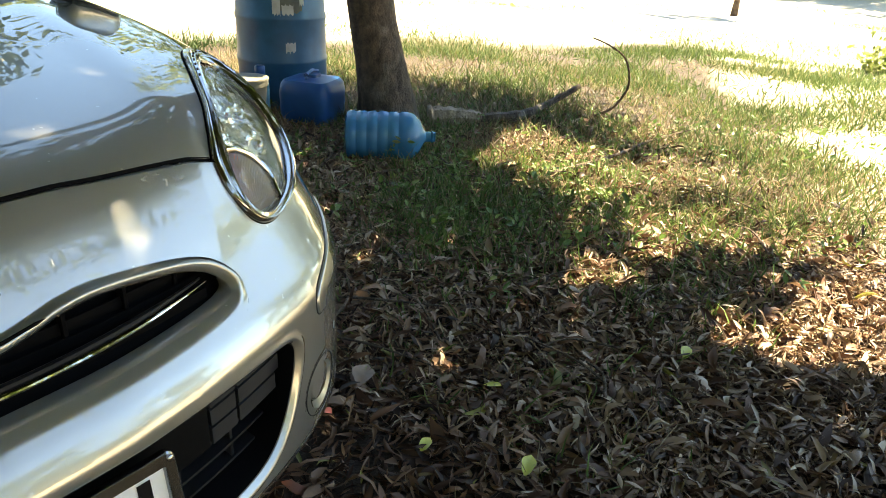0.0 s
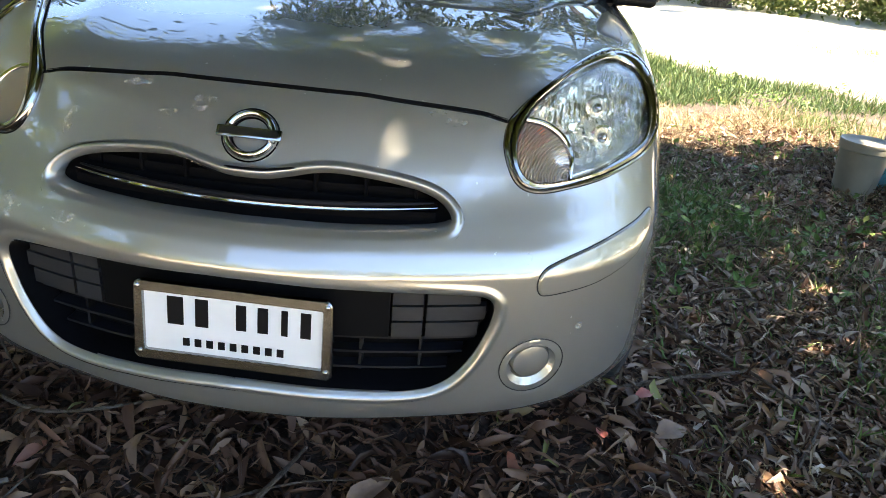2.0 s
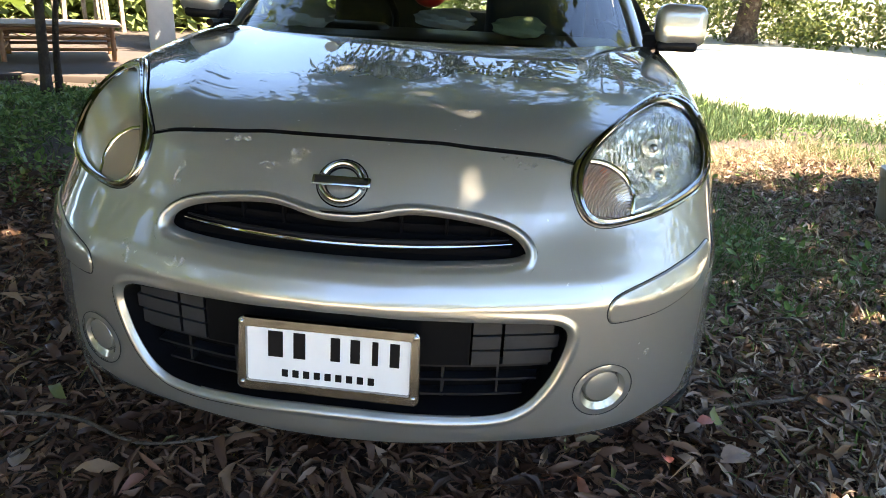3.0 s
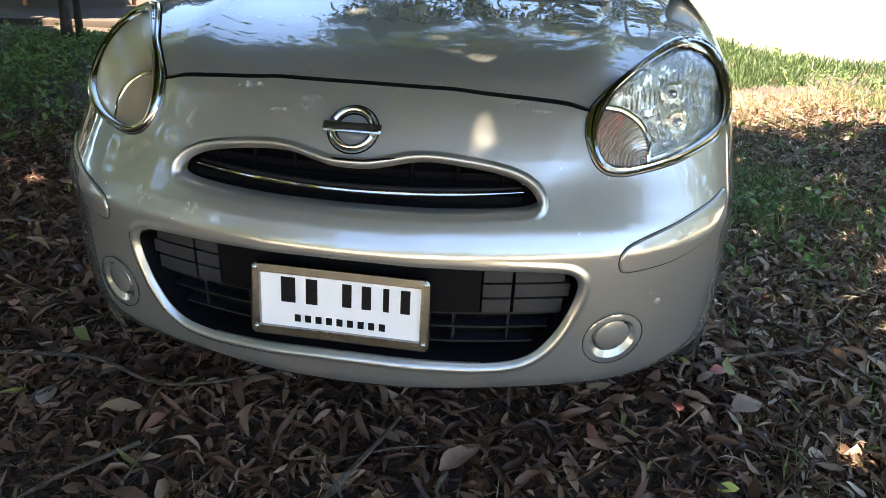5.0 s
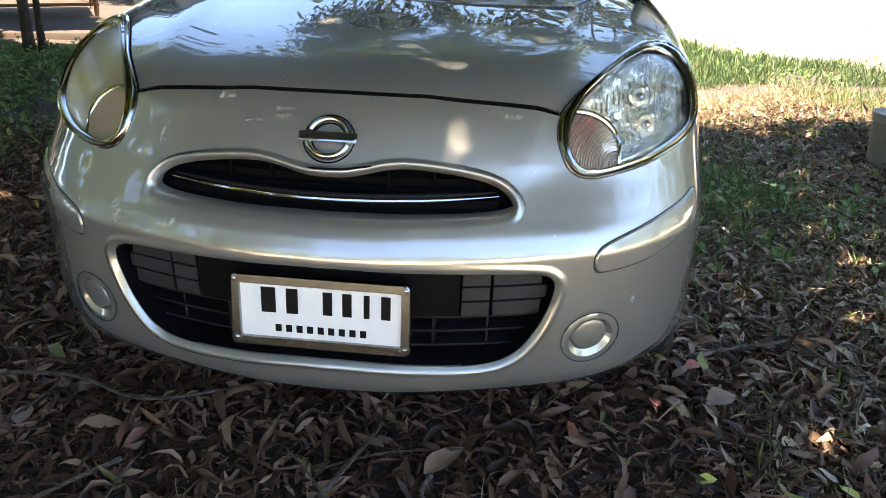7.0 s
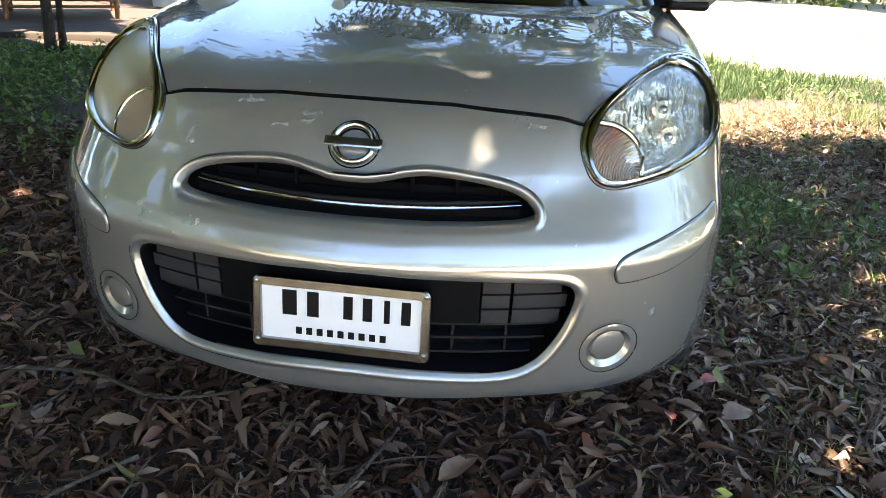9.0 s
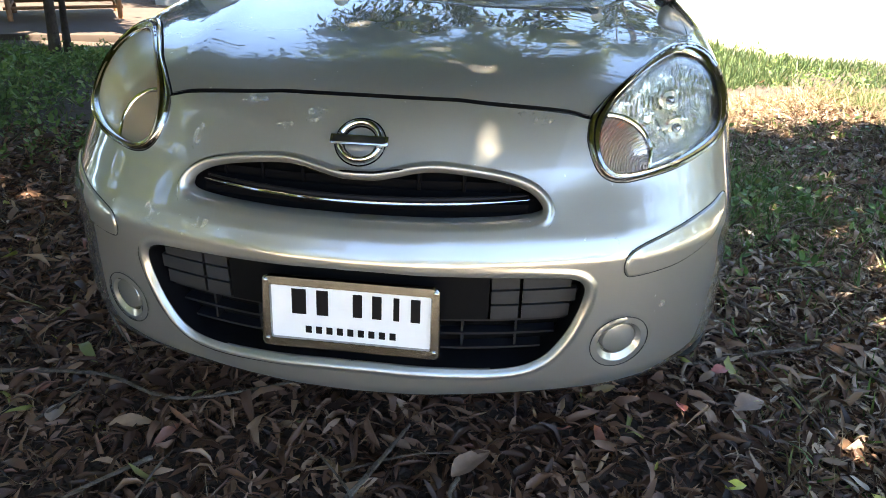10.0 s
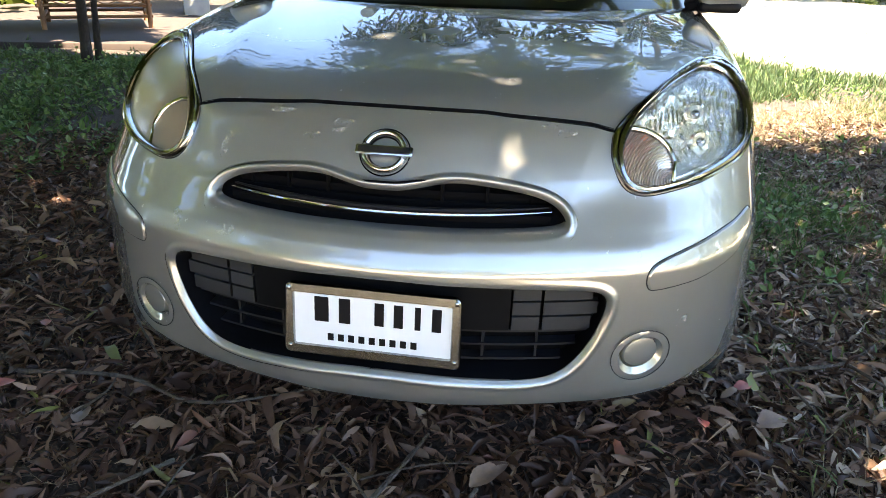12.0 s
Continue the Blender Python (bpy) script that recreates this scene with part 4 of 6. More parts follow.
rows = [[tuple(ws(u, k)) for k in range(25)] for u in np.linspace(0, 1, 14)]
v, f = loft(rows, False)
screen = link_mesh("windscreen", v, f, GLASS, car, "tinted windscreen reflecting the trees")
screen.visible_shadow = False
part("cowl", tube_bm([Vector(p) + Vector((0, -0.015, -0.02)) for p in WS_BASE], 0.022, 8, 0.6), BLACK, car, "black cowl under the windscreen")
for side in (1, -1):
    k0 = 24 if side == 1 else 0
    line = [ws(u, k0) for u in np.linspace(0, 1, 12)]
    rows = []
    for u, p in zip(np.linspace(0, 1, 12), line):
        rows.append([p + Vector((-0.012 * side, 0, 0)), p + Vector((0.004 * side, -0.006, 0.008)), p + Vector((0.040 * side, 0.03, 0.004)), p + Vector((0.052 * side, 0.085, -0.01)), p + Vector((0.02 * side, 0.07, -0.02))])
    v, f = loft(rows)
    link_mesh("pillar", [tuple(p) for p in v], f, SILVER, car)
    # side glass and rails
    rows = []
    for u in np.linspace(0, 1, 8):
        rows.append([(side * (0.775 - 0.19 * u ** 1.2), 1.30 + 0.90 * u + t * (2.15 - 1.26 * u), 0.985 + 0.42 * u + 0.03 * math.sin(math.pi * t) * u) for t in np.linspace(0, 1, 16)])
    v, f = loft(rows, False)
    sg = link_mesh("side_window", v, f, GLASS, car)
    sg.visible_shadow = False
    part("roof_rail", tube_bm([(side * (0.585 - 0.03 * t), 1.97 + 1.44 * t, 1.435 + 0.03 * math.sin(math.pi * t) - 0.05 * t * t) for t in np.linspace(0, 1, 16)], 0.035, 8), SILVER, car)
    part("belt_strip", tube_bm([(side * (0.782), y, 0.985) for y in np.linspace(1.25, 3.5, 10)], 0.014, 6), BLACK, car)
    part("centre_pillar", tube_bm([(side * 0.775, 2.30, 0.99), (side * 0.69, 2.33, 1.25), (side * 0.60, 2.36, 1.44)], 0.035, 8, 0.5), BLACK, car)
    part("rear_pillar", tube_bm([(side * 0.76, 3.45, 0.98), (side * 0.69, 3.35, 1.22), (side * 0.585, 3.2, 1.42)], 0.09, 10, 0.6), SILVER, car)
    # door mirror
    mir = part("door_mirror", box_bm((0.165, 0.11, 0.135), (0, 0, 0), 0.040, 4), SILVER, car, "silver door mirror with a scratch")
    for vert in mir.data.vertices:
        vert.co.x += 0.0
        vert.co.z *= 1.0 + 0.25 * vert.co.x * side
        vert.co.y += 0.25 * vert.co.x * side * 0.4
    mir.location = (0.825 if side == 1 else -0.79, 1.235, 1.058 if side == 1 else 1.082)
    part("mirror_base", box_bm((0.13, 0.10, 0.035), (-0.01 * side, 0.0, -0.062), 0.015, 3), BLACK, mir, "black underside of the mirror")
    part("mirror_foot", tube_bm([(-0.10 * side, 0.02, -0.055), (-0.07 * side, 0.0, -0.05), (-0.02 * side, 0, -0.03)], 0.028, 8), BLACK, mir)
    part("mirror_glass", box_bm((0.13, 0.004, 0.10), (0, 0.056, 0.0), 0.001, 1), CHROME, mir)
rows = []
for t in np.linspace(0, 1, 22):
    rows.append([(x * (0.565 - 0.02 * t), 1.945 + 0.12 * x * x * (1 - t) + 1.47 * t, 1.44 + 0.065 * math.sin(math.pi * (0.12 + 0.8 * t)) - 0.03 * x * x - 0.04 * t * t) for x in np.linspace(-1, 1, 17)])
v, f = loft(rows, False)
link_mesh("roof", v, f, SILVER, car)
rows = [[(x * (0.55 + 0.08 * u), 3.41 + 0.30 * u, 1.44 - 0.45 * u - 0.02 * x * x) for x in np.linspace(-1, 1, 13)] for u in np.linspace(0, 1, 8)]
v, f = loft(rows, False)
link_mesh("rear_window", v, f, GLASS, car).visible_shadow = False
# inside
bm = box_bm((1.36, 0.62, 0.12), (0, 1.33, 0.925), 0.04, 4)
part("dashboard", bm, BLACK, car, "dark dashboard")
part("dash_cowl", box_bm((0.36, 0.22, 0.08), (-0.36, 1.42, 0.965), 0.035, 4), BLACK, car)
part("steering_wheel", tube_bm([(-0.36 + 0.17 * math.cos(a), 1.66 + 0.06 * math.sin(a), 0.98 + 0.16 * math.sin(a)) for a in np.linspace(0, 2 * math.pi, 32, endpoint=False)], 0.016, 8, 1, True), BLACK, car)
for x in (-0.36, 0.36):
    seat = part("front_seat", box_bm((0.46, 0.14, 0.62), (0, 0, 0), 0.055, 4, Euler((radians(-14), 0, 0)).to_matrix().to_4x4()), CLOTH, car, "dark cloth front seat")
    seat.location = (x, 2.20, 0.90)
    part("headrest", box_bm((0.26, 0.10, 0.17), (0, 0.09, 0.41), 0.045, 4), CLOTH, seat)
    part("cushion", box_bm((0.48, 0.50, 0.16), (0, -0.30, -0.32), 0.06, 4), CLOTH, seat)
part("rear_seat", box_bm((1.15, 0.16, 0.50), (0, 3.0, 0.76), 0.06, 4), CLOTH, car)
part("inner_mirror", box_bm((0.22, 0.03, 0.06), (0, 1.98, 1.36), 0.014, 3), BLACK, car)


# ---------------------------------------------------------------- ground
rng = np.random.default_rng(7)


def height(x, y):
    """Soft unevenness, flat under the car."""
    r = np.hypot(x - 0.2, y - 1.8)
    k = np.clip((r - 2.2) / 4, 0, 1)
    return k * (0.05 * np.sin(0.9 * x + 1.3) * np.cos(0.7 * y) + 0.03 * np.sin(2.1 * x - 1.2 * y))


ax_g = np.unique(np.concatenate([np.linspace(-12, 12, 121), np.geomspace(12, 900, 24), -np.geomspace(12, 900, 24)]))
gx, gy = np.meshgrid(ax_g, ax_g, indexing="ij")
gz = height(gx, gy)
n_g = len(ax_g)
idx = np.arange(n_g * n_g).reshape(n_g, n_g)
quad = np.stack([idx[:-1, :-1], idx[1:, :-1], idx[1:, 1:], idx[:-1, 1:]], -1).reshape(-1, 4)
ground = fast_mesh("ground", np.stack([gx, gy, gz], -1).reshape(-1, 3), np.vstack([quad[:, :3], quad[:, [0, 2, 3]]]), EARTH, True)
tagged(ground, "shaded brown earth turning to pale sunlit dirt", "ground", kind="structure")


# ---------------------------------------------------------------- leaves and grass
def weed_leaf():
    """A flat leaf outline along +x, unit length, folded a little at the rib."""
    t = np.array([0.0, 0.2, 0.45, 0.75, 1.0])
    w = np.array([0.0, 0.20, 0.27, 0.18, 0.0])
    rib = np.stack([t, 0 * t, 0 * t], 1)
    left = np.stack([t[1:4], w[1:4], 0.05 + 0 * t[1:4]], 1)
    right = np.stack([t[1:4], -w[1:4], 0.05 + 0 * t[1:4]], 1)
    v = np.vstack([rib, left, right])
    f = [(0, 1, 5), (1, 2, 6), (1, 6, 5), (2, 3, 7), (2, 7, 6), (3, 4, 7), (0, 8, 1), (1, 8, 9), (1, 9, 2), (2, 9, 10), (2, 10, 3), (3, 10, 4)]
    return v, np.array(f)


def small_leaf(w):
    """A plain folded leaf along +x, unit length, for leaves that stay far off."""
    v = np.array([(0, 0, 0), (0.5, 0, 0), (1, 0, 0), (0.45, w, 0.05), (0.45, -w, 0.05)], float)
    return v, np.array([(0, 1, 3), (1, 2, 3), (0, 4, 1), (1, 4, 2)])


def rotations(yaw, pitch, roll):
    cy, sy, cp, sp, cr_, sr = np.cos(yaw), np.sin(yaw), np.cos(pitch), np.sin(pitch), np.cos(roll), np.sin(roll)
    m = np.empty((len(yaw), 3, 3))
    m[:, 0, 0], m[:, 0, 1], m[:, 0, 2] = cy * cp, cy * sp * sr - sy * cr_, cy * sp * cr_ + sy * sr
    m[:, 1, 0], m[:, 1, 1], m[:, 1, 2] = sy * cp, sy * sp * sr + cy * cr_, sy * sp * cr_ - cy * sr
    m[:, 2, 0], m[:, 2, 1], m[:, 2, 2] = -sp, cp * sr, cp * cr_
    return m


def scatter(name, base, faces, pos, size, yaw, pitch, roll, material, curl=None):
    """Many copies of one small shape in a single mesh."""
    n = len(pos)
    v = np.repeat(base[None], n, 0) * size[:, None, None] if np.ndim(size) == 1 else base[None] * size[:, None, :]
    if curl is not None:
        s = v[..., 0]
        ln = np.maximum(v[..., 0].max(1), 1e-6)[:, None]
        v[..., 2] += curl[:, None] * ln * ((s / ln) - (s / ln) ** 2) * 4 * 0.25
    v = np.einsum("nij,nkj->nki", rotations(yaw, pitch, roll), v) + pos[:, None, :]
    f = faces[None] + (np.arange(n) * len(base))[:, None, None]
    return fast_mesh(name, v.reshape(-1, 3), f.reshape(-1, 3), material)


def lobes(x, y, k=1.0, seed=0.0):
    """Cheap smooth patchiness from -1 to 1."""
    return (np.sin(1.7 * k * x + 0.6 * seed + 1.1 * np.sin(0.9 * k * y)) + np.sin(1.3 * k * y + 1.9 * seed + 1.4 * np.sin(1.1 * k * x + seed))) / 2


def litter(name, count, lo, hi, size, tilt, keep, label, thick=0.028, material=None):
    """Dry leaves: slim, rolled in at the sides, bent, twisted and torn, each its own way."""
    x, y = rng.uniform(lo[0], hi[0], count), rng.uniform(lo[1], hi[1], count)
    ok = rng.random(count) < keep(x, y)
    x, y = x[ok], y[ok]
    n = len(x)
    ln = np.clip(size * np.exp(rng.normal(-0.1, 0.42, n)), 0.3 * size, 1.75 * size)
    t = np.array([0.0, 0.2, 0.5, 0.8, 1.0])
    w = np.array([0.012, 0.10, 0.145, 0.10, 0.004])[None] * rng.uniform(0.55, 1.45, n)[:, None]
    wl, wr = (w * rng.uniform(0.55, 1.15, (n, 5)) for _ in range(2))
    fold = np.clip(rng.normal(0.55, 0.6, n), -0.9, 1.9)[:, None]
    twist = rng.normal(0, 0.9, n)[:, None] * (t - 0.5)
    sway = rng.normal(0, 0.07, n)[:, None] * np.sin(math.pi * t) * 2
    bend = rng.normal(0.02, 0.13, n)[:, None] * (1 - (2 * t - 1) ** 2) + rng.normal(0, 0.05, n)[:, None] * np.sin(5 * t)
    v = np.empty((n, 15, 3))
    for j, (side, ww) in enumerate(((0, None), (1, wl), (-1, wr))):
        u, up = (0 * bend, 0 * bend) if ww is None else (side * ww * np.cos(fold * 0.9 + side * twist), ww * np.sin(fold * 0.9 + side * twist))
        v[:, j * 5:j * 5 + 5, 0] = t - 0.5
        v[:, j * 5:j * 5 + 5, 1] = u + sway
        v[:, j * 5:j * 5 + 5, 2] = bend + up
    v *= ln[:, None, None]
    v = np.einsum("nij,nkj->nki", rotations(rng.uniform(0, 6.28, n), rng.normal(0, tilt, n), rng.normal(0, tilt * 1.5, n)), v)
    low = v[..., 2].min(1)
    v += np.stack([x, y, height(x, y) + 0.002 + thick * rng.random(n) ** 1.5 - 0.75 * low], 1)[:, None, :]
    f = []
    for i in range(4):
        f += [(i, i + 1, i + 6), (i, i + 6, i + 5), (i, i + 10, i + 11), (i, i + 11, i + 1)]
    f = np.array(f)[None] + (np.arange(n) * 15)[:, None, None]
    return tagged(fast_mesh(name, v.reshape(-1, 3), f.reshape(-1, 3), material or LITTER, True), label, "leaves", kind="stuff")


# where green grass grows through the litter
weed_patch = lambda x, y: np.exp(-((x - 1.38) / 0.36) ** 2 - ((y - 2.1) / 0.55) ** 2)
tangle = lambda x, y: np.exp(-((x - 2.3) / 1.0) ** 2 - ((y - 0.85) / 0.85) ** 2) * np.clip((x - 1.45 + 0.6 * np.clip(y - 1.1, 0, 2)) / 0.5, 0.08, 1)
far_strip = lambda x, y: np.clip((y - 4.95 - 0.22 * lobes(x, y, 3.1, 1.0)) / 0.3, 0, 1)
sunny = lambda x, y: np.clip((x - 2.7 - 0.5 * lobes(x, y, 1.9, 2.0)) / 0.9, 0, 1)
fade = lambda x, y: np.clip(1.6 - np.hypot(x / 3.6, (y - 0.4) / np.where((y > 0.4) & (x > 0), 3.6, 2.0)) ** 2 + 0.35 * lobes(x, y, 1.5, 2.5), 0, 1)
litter("leaf_litter", 165000, (-4.2, -2.2), (4.6, 4.7), 0.062, 0.30, lambda x, y: fade(x, y) * (1 - 0.75 * np.clip(weed_patch(x, y) + 0.8 * tangle(x, y) + sunny(x, y), 0, 1)), "carpet of brown dry leaves under the car")
# only on the right, where the colour makes up for weak skylight
litter("lightened_leaves", 125000, (0.7, -1.6), (4.4, 4.6), 0.046, 0.34, lambda x, y: fade(x, y) * np.clip((x - 0.8 + 0.2 * lobes(x, y, 3.0, 5.0)) / 0.5, 0, 1) * np.clip((3.0 - x) / 0.9, 0.12, 1) * (1 - 0.75 * tangle(x, y)) * 0.85, "pale leaves on top of the litter, lightened in place of skylight", 0.038, LIGHTENED)
litter("scattered_leaves", 16000, (-9, -4), (9, 9), 0.06, 0.3, lambda x, y: np.clip(1.0 - 0.13 * np.hypot(x, 1.3 * y), 0.02, 0.8), "scattered dry leaves on earth and grass")
litter("small_leaf_bits", 34000, (-3.0, -1.0), (4.2, 3.8), 0.030, 0.45, lambda x, y: fade(x, y), "crumbled bits of dry leaf", 0.036)


def blades(name, count, lo, hi, tall, lean, material, keep, label, width=0.0032):
    x, y = rng.uniform(lo[0], hi[0], count), rng.uniform(lo[1], hi[1], count)
    ok = rng.random(count) < keep(x, y)
    x, y = x[ok], y[ok]
    n = len(x)
    t = np.array([0.0, 0.45, 0.8, 1.0])
    w = np.array([1.0, 0.85, 0.45, 0.0])
    base = np.array([(0, -w[0], 0), (0, w[0], 0), (0.08, -w[1], t[1]), (0.08, w[1], t[1]), (0.26, -w[2], t[2]), (0.26, w[2], t[2]), (0.5, 0, 0.95)])
    f = np.array([(0, 1, 3), (0, 3, 2), (2, 3, 5), (2, 5, 4), (4, 5, 6)])
    h = tall * rng.uniform(0.4, 1.3, n)
    sz = np.stack([h * rng.uniform(0.4, 1.6, n), np.full(n, width) * rng.uniform(0.5, 1.3, n), h], 1)
    ob = scatter(name, base, f, np.stack([x, y, height(x, y) - 0.004], 1), sz, rng.uniform(0, 6.28, n), rng.normal(0, lean, n), rng.normal(0, lean, n), material)
    return tagged(ob, label, "grass", kind="stuff")


off_car = lambda x, y: (np.abs(x) > 0.95) | (y < -0.1) | (y > 3.9)
open_dirt = lambda x, y: np.clip(1.0 - 0.8 * (0.62 * x + 0.78 * y - 6.3 + 0.8 * lobes(x, y, 0.8, 5.0)), 0, 1)
blades("grass", 120000, (0.95, 4.5), (9, 9.5), 0.10, 0.55, STRIP, lambda x, y: open_dirt(x, y) * far_strip(x, y) * np.clip(0.4 + 0.8 * lobes(x, y, 3.2, 3.0), 0.08, 1), "strip of green grass along the dirt road", 0.0048)
blades("tall_grass", 20000, (1.4, 5.2), (9, 8.0), 0.16, 0.55, STRIP, lambda x, y: open_dirt(x, y) * np.clip(0.3 + lobes(x, y, 1.9, 2.0), 0, 1), "taller sunlit grass along the dirt road", 0.006)
blades("patch_grass", 80000, (0.96, -0.5), (4.2, 3.4), 0.085, 0.8, WEED, lambda x, y: np.clip(1.0 * weed_patch(x, y) + 0.85 * tangle(x, y) * (0.75 + lobes(x, y, 4.0, 2.0)) + 0.05, 0, 1), "tangled green grass growing through the litter", 0.0036)
blades("patch_shoots", 42000, (0.96, -0.4), (3.4, 3.2), 0.10, 0.75, WEED, lambda x, y: np.clip(1.1 * weed_patch(x, y) * (0.55 + lobes(x, y, 5.0, 4.0)) + 0.9 * tangle(x, y) * (0.35 + lobes(x, y, 3.1, 2.0)) + 0.04, 0, 1), "green shoots growing through the litter, lightened for missing skylight", 0.0042)
blades("field_grass", 130000, (2.6, -3.0), (9, 4.9), 0.10, 0.7, GRASS, lambda x, y: open_dirt(x, y) * sunny(x, y) * np.clip(0.42 + 0.75 * lobes(x, y, 2.4, 4.0), 0.05, 1), "patchy grass in broken sun", 0.0042)
blades("left_grass", 46000, (-5.6, 1.6), (-0.98, 5.2), 0.095, 0.8, GRASS, lambda x, y: off_car(x, y) * np.clip(0.45 + 0.7 * lobes(x, y, 1.9, 1.0), 0, 1) * np.clip((y - 1.9) / 0.6 + 0.4 * lobes(x, y, 3.0, 1.0), 0, 1), "dark shaded grass before the platform", 0.004)
blades("dry_straw", 34000, (1.0, 2.9), (4.6, 5.3), 0.12, 1.25, STRAW, lambda x, y: np.clip(0.8 - np.abs(y - 4.2) / 0.9 + 0.6 * lobes(x, y, 3.7, 6.0), 0, 1), "flattened dry straw before the grass", 0.0032)
blades("field_straw", 30000, (2.4, -1.6), (7.5, 4.5), 0.12, 1.1, STRAW, lambda x, y: sunny(x, y) * np.clip(0.4 + 0.6 * lobes(x, y, 1.7, 6.0), 0, 1), "dry straw among the sunlit grass", 0.003)
blades("dead_grass", 62000, (0.95, -1.2), (4.6, 3.9), 0.09, 1.15, DEAD, lambda x, y: off_car(x, y) * np.clip(0.16 + 0.35 * np.clip(y - 0.6, 0, 2) + 0.25 * np.clip(x - 1.4, 0, 2) + 0.4 * lobes(x, y, 2.7, 8.0), 0, 1), "matted dead grass and stems", 0.0026)
blades("tangled_straw", 16000, (1.05, -0.4), (5.5, 3.4), 0.16, 1.3, DEAD, lambda x, y: np.clip(0.4 + 0.6 * lobes(x, y, 1.9, 9.0), 0, 1), "tangled long dry stems under the tree", 0.0026)
blades("dry_stems", 28000, (-3.0, -1.3), (3.6, 2.0), 0.11, 1.35, DEAD, lambda x, y: off_car(x, y) * np.clip(0.35 + 0.5 * lobes(x, y, 2.3, 1.5), 0, 1), "thin dry stems and leaf stalks among the litter", 0.0020)
blades("verge_grass", 90000, (5.0, -1.0), (18, 15), 0.09, 0.8, GRASS, lambda x, y: np.clip(0.05 + 1.1 * lobes(x, y, 0.9, 7.0) - 0.05 * np.clip(0.62 * x + 0.78 * y - 9, 0, 9), 0, 0.8), "thin yellowing grass in patches on the dirt", 0.005)


def weeds(name, count, lo, hi, keep, label, size=1.0):
    """Low broad-leaved weeds, four to seven leaves to a plant."""
    x, y = rng.uniform(lo[0], hi[0], count), rng.uniform(lo[1], hi[1], count)
    ok = rng.random(count) < keep(x, y)
    x, y = x[ok], y[ok]
    k = 6
    px, py = np.repeat(x, k), np.repeat(y, k)
    n = len(px)
    b, f = weed_leaf()
    yaw = rng.uniform(0, 6.28, n)
    px, py = px + 0.02 * np.cos(yaw), py + 0.02 * np.sin(yaw)
    z = height(px, py) + rng.uniform(0.015, 0.05, n) + np.repeat(rng.gamma(1.5, 0.022, len(x)), k)
    ln = size * rng.uniform(0.014, 0.040, n) * np.repeat(rng.uniform(0.7, 1.5, len(x)), k)
    ob = scatter(name, b, f, np.stack([px, py, z], 1), ln, yaw, rng.normal(-0.25, 0.55, n), rng.normal(0, 0.5, n), WEED)
    return tagged(ob, label, "weeds", kind="stuff")


weeds("weeds", 2600, (1.0, 0.3), (4.2, 3.6), lambda x, y: off_car(x, y) * np.clip(0.75 * weed_patch(x, y) + 0.35 * tangle(x, y) + (0.10 + 0.25 * lobes(x, y, 3.3, 3.0)) * np.clip(y - 0.5, 0.05, 1), 0.02, 1), "low broad-leaved green weeds in the litter")
weeds("left_weeds", 4200, (-5, 1.5), (-1.0, 5.0), lambda x, y: np.clip(0.55 + 0.6 * lobes(x, y, 2.1, 1.0), 0, 1) * np.clip((y - 1.75) / 0.7 + 0.4 * lobes(x, y, 3.0, 1.0), 0, 1), "low weeds in the shade beside the car", 1.2)
weeds("strip_weeds", 1500, (1.2, 4.9), (6.5, 7.8), lambda x, y: open_dirt(x, y) * np.clip(0.4 + 0.6 * lobes(x, y, 2.6, 2.0), 0, 1), "leafy weeds standing in the sunlit grass")
weeds("corner_weeds", 320, (2.2, -0.6), (5.5, 1.4), lambda x, y: np.clip(0.5 + 0.6 * lobes(x, y, 1.6, 2.0), 0, 1), "bright weeds catching broken sun")


def stick(name, pts, r, material, label):
    c = [Vector(q) for q in pts]
    out = []
    for i in range(len(c) - 1):
        p0, p1, p2, p3 = c[max(i - 1, 0)], c[i], c[i + 1], c[min(i + 2, len(c) - 1)]
        for u in np.linspace(0, 1, 8, endpoint=False):
            out.append(0.5 * (2 * p1 + (p2 - p0) * u + (2 * p0 - 5 * p1 + 4 * p2 - p3) * u * u + (3 * p1 - p0 - 3 * p2 + p3) * u ** 3))
    out.append(c[-1])
    rad = [r * (1.0 - 0.55 * i / (len(out) - 1)) * (1 + 0.12 * math.sin(i * 2.1)) for i in range(len(out))]
    return tagged(part(name, tube_bm(out, rad, 7), material), label, "stick")


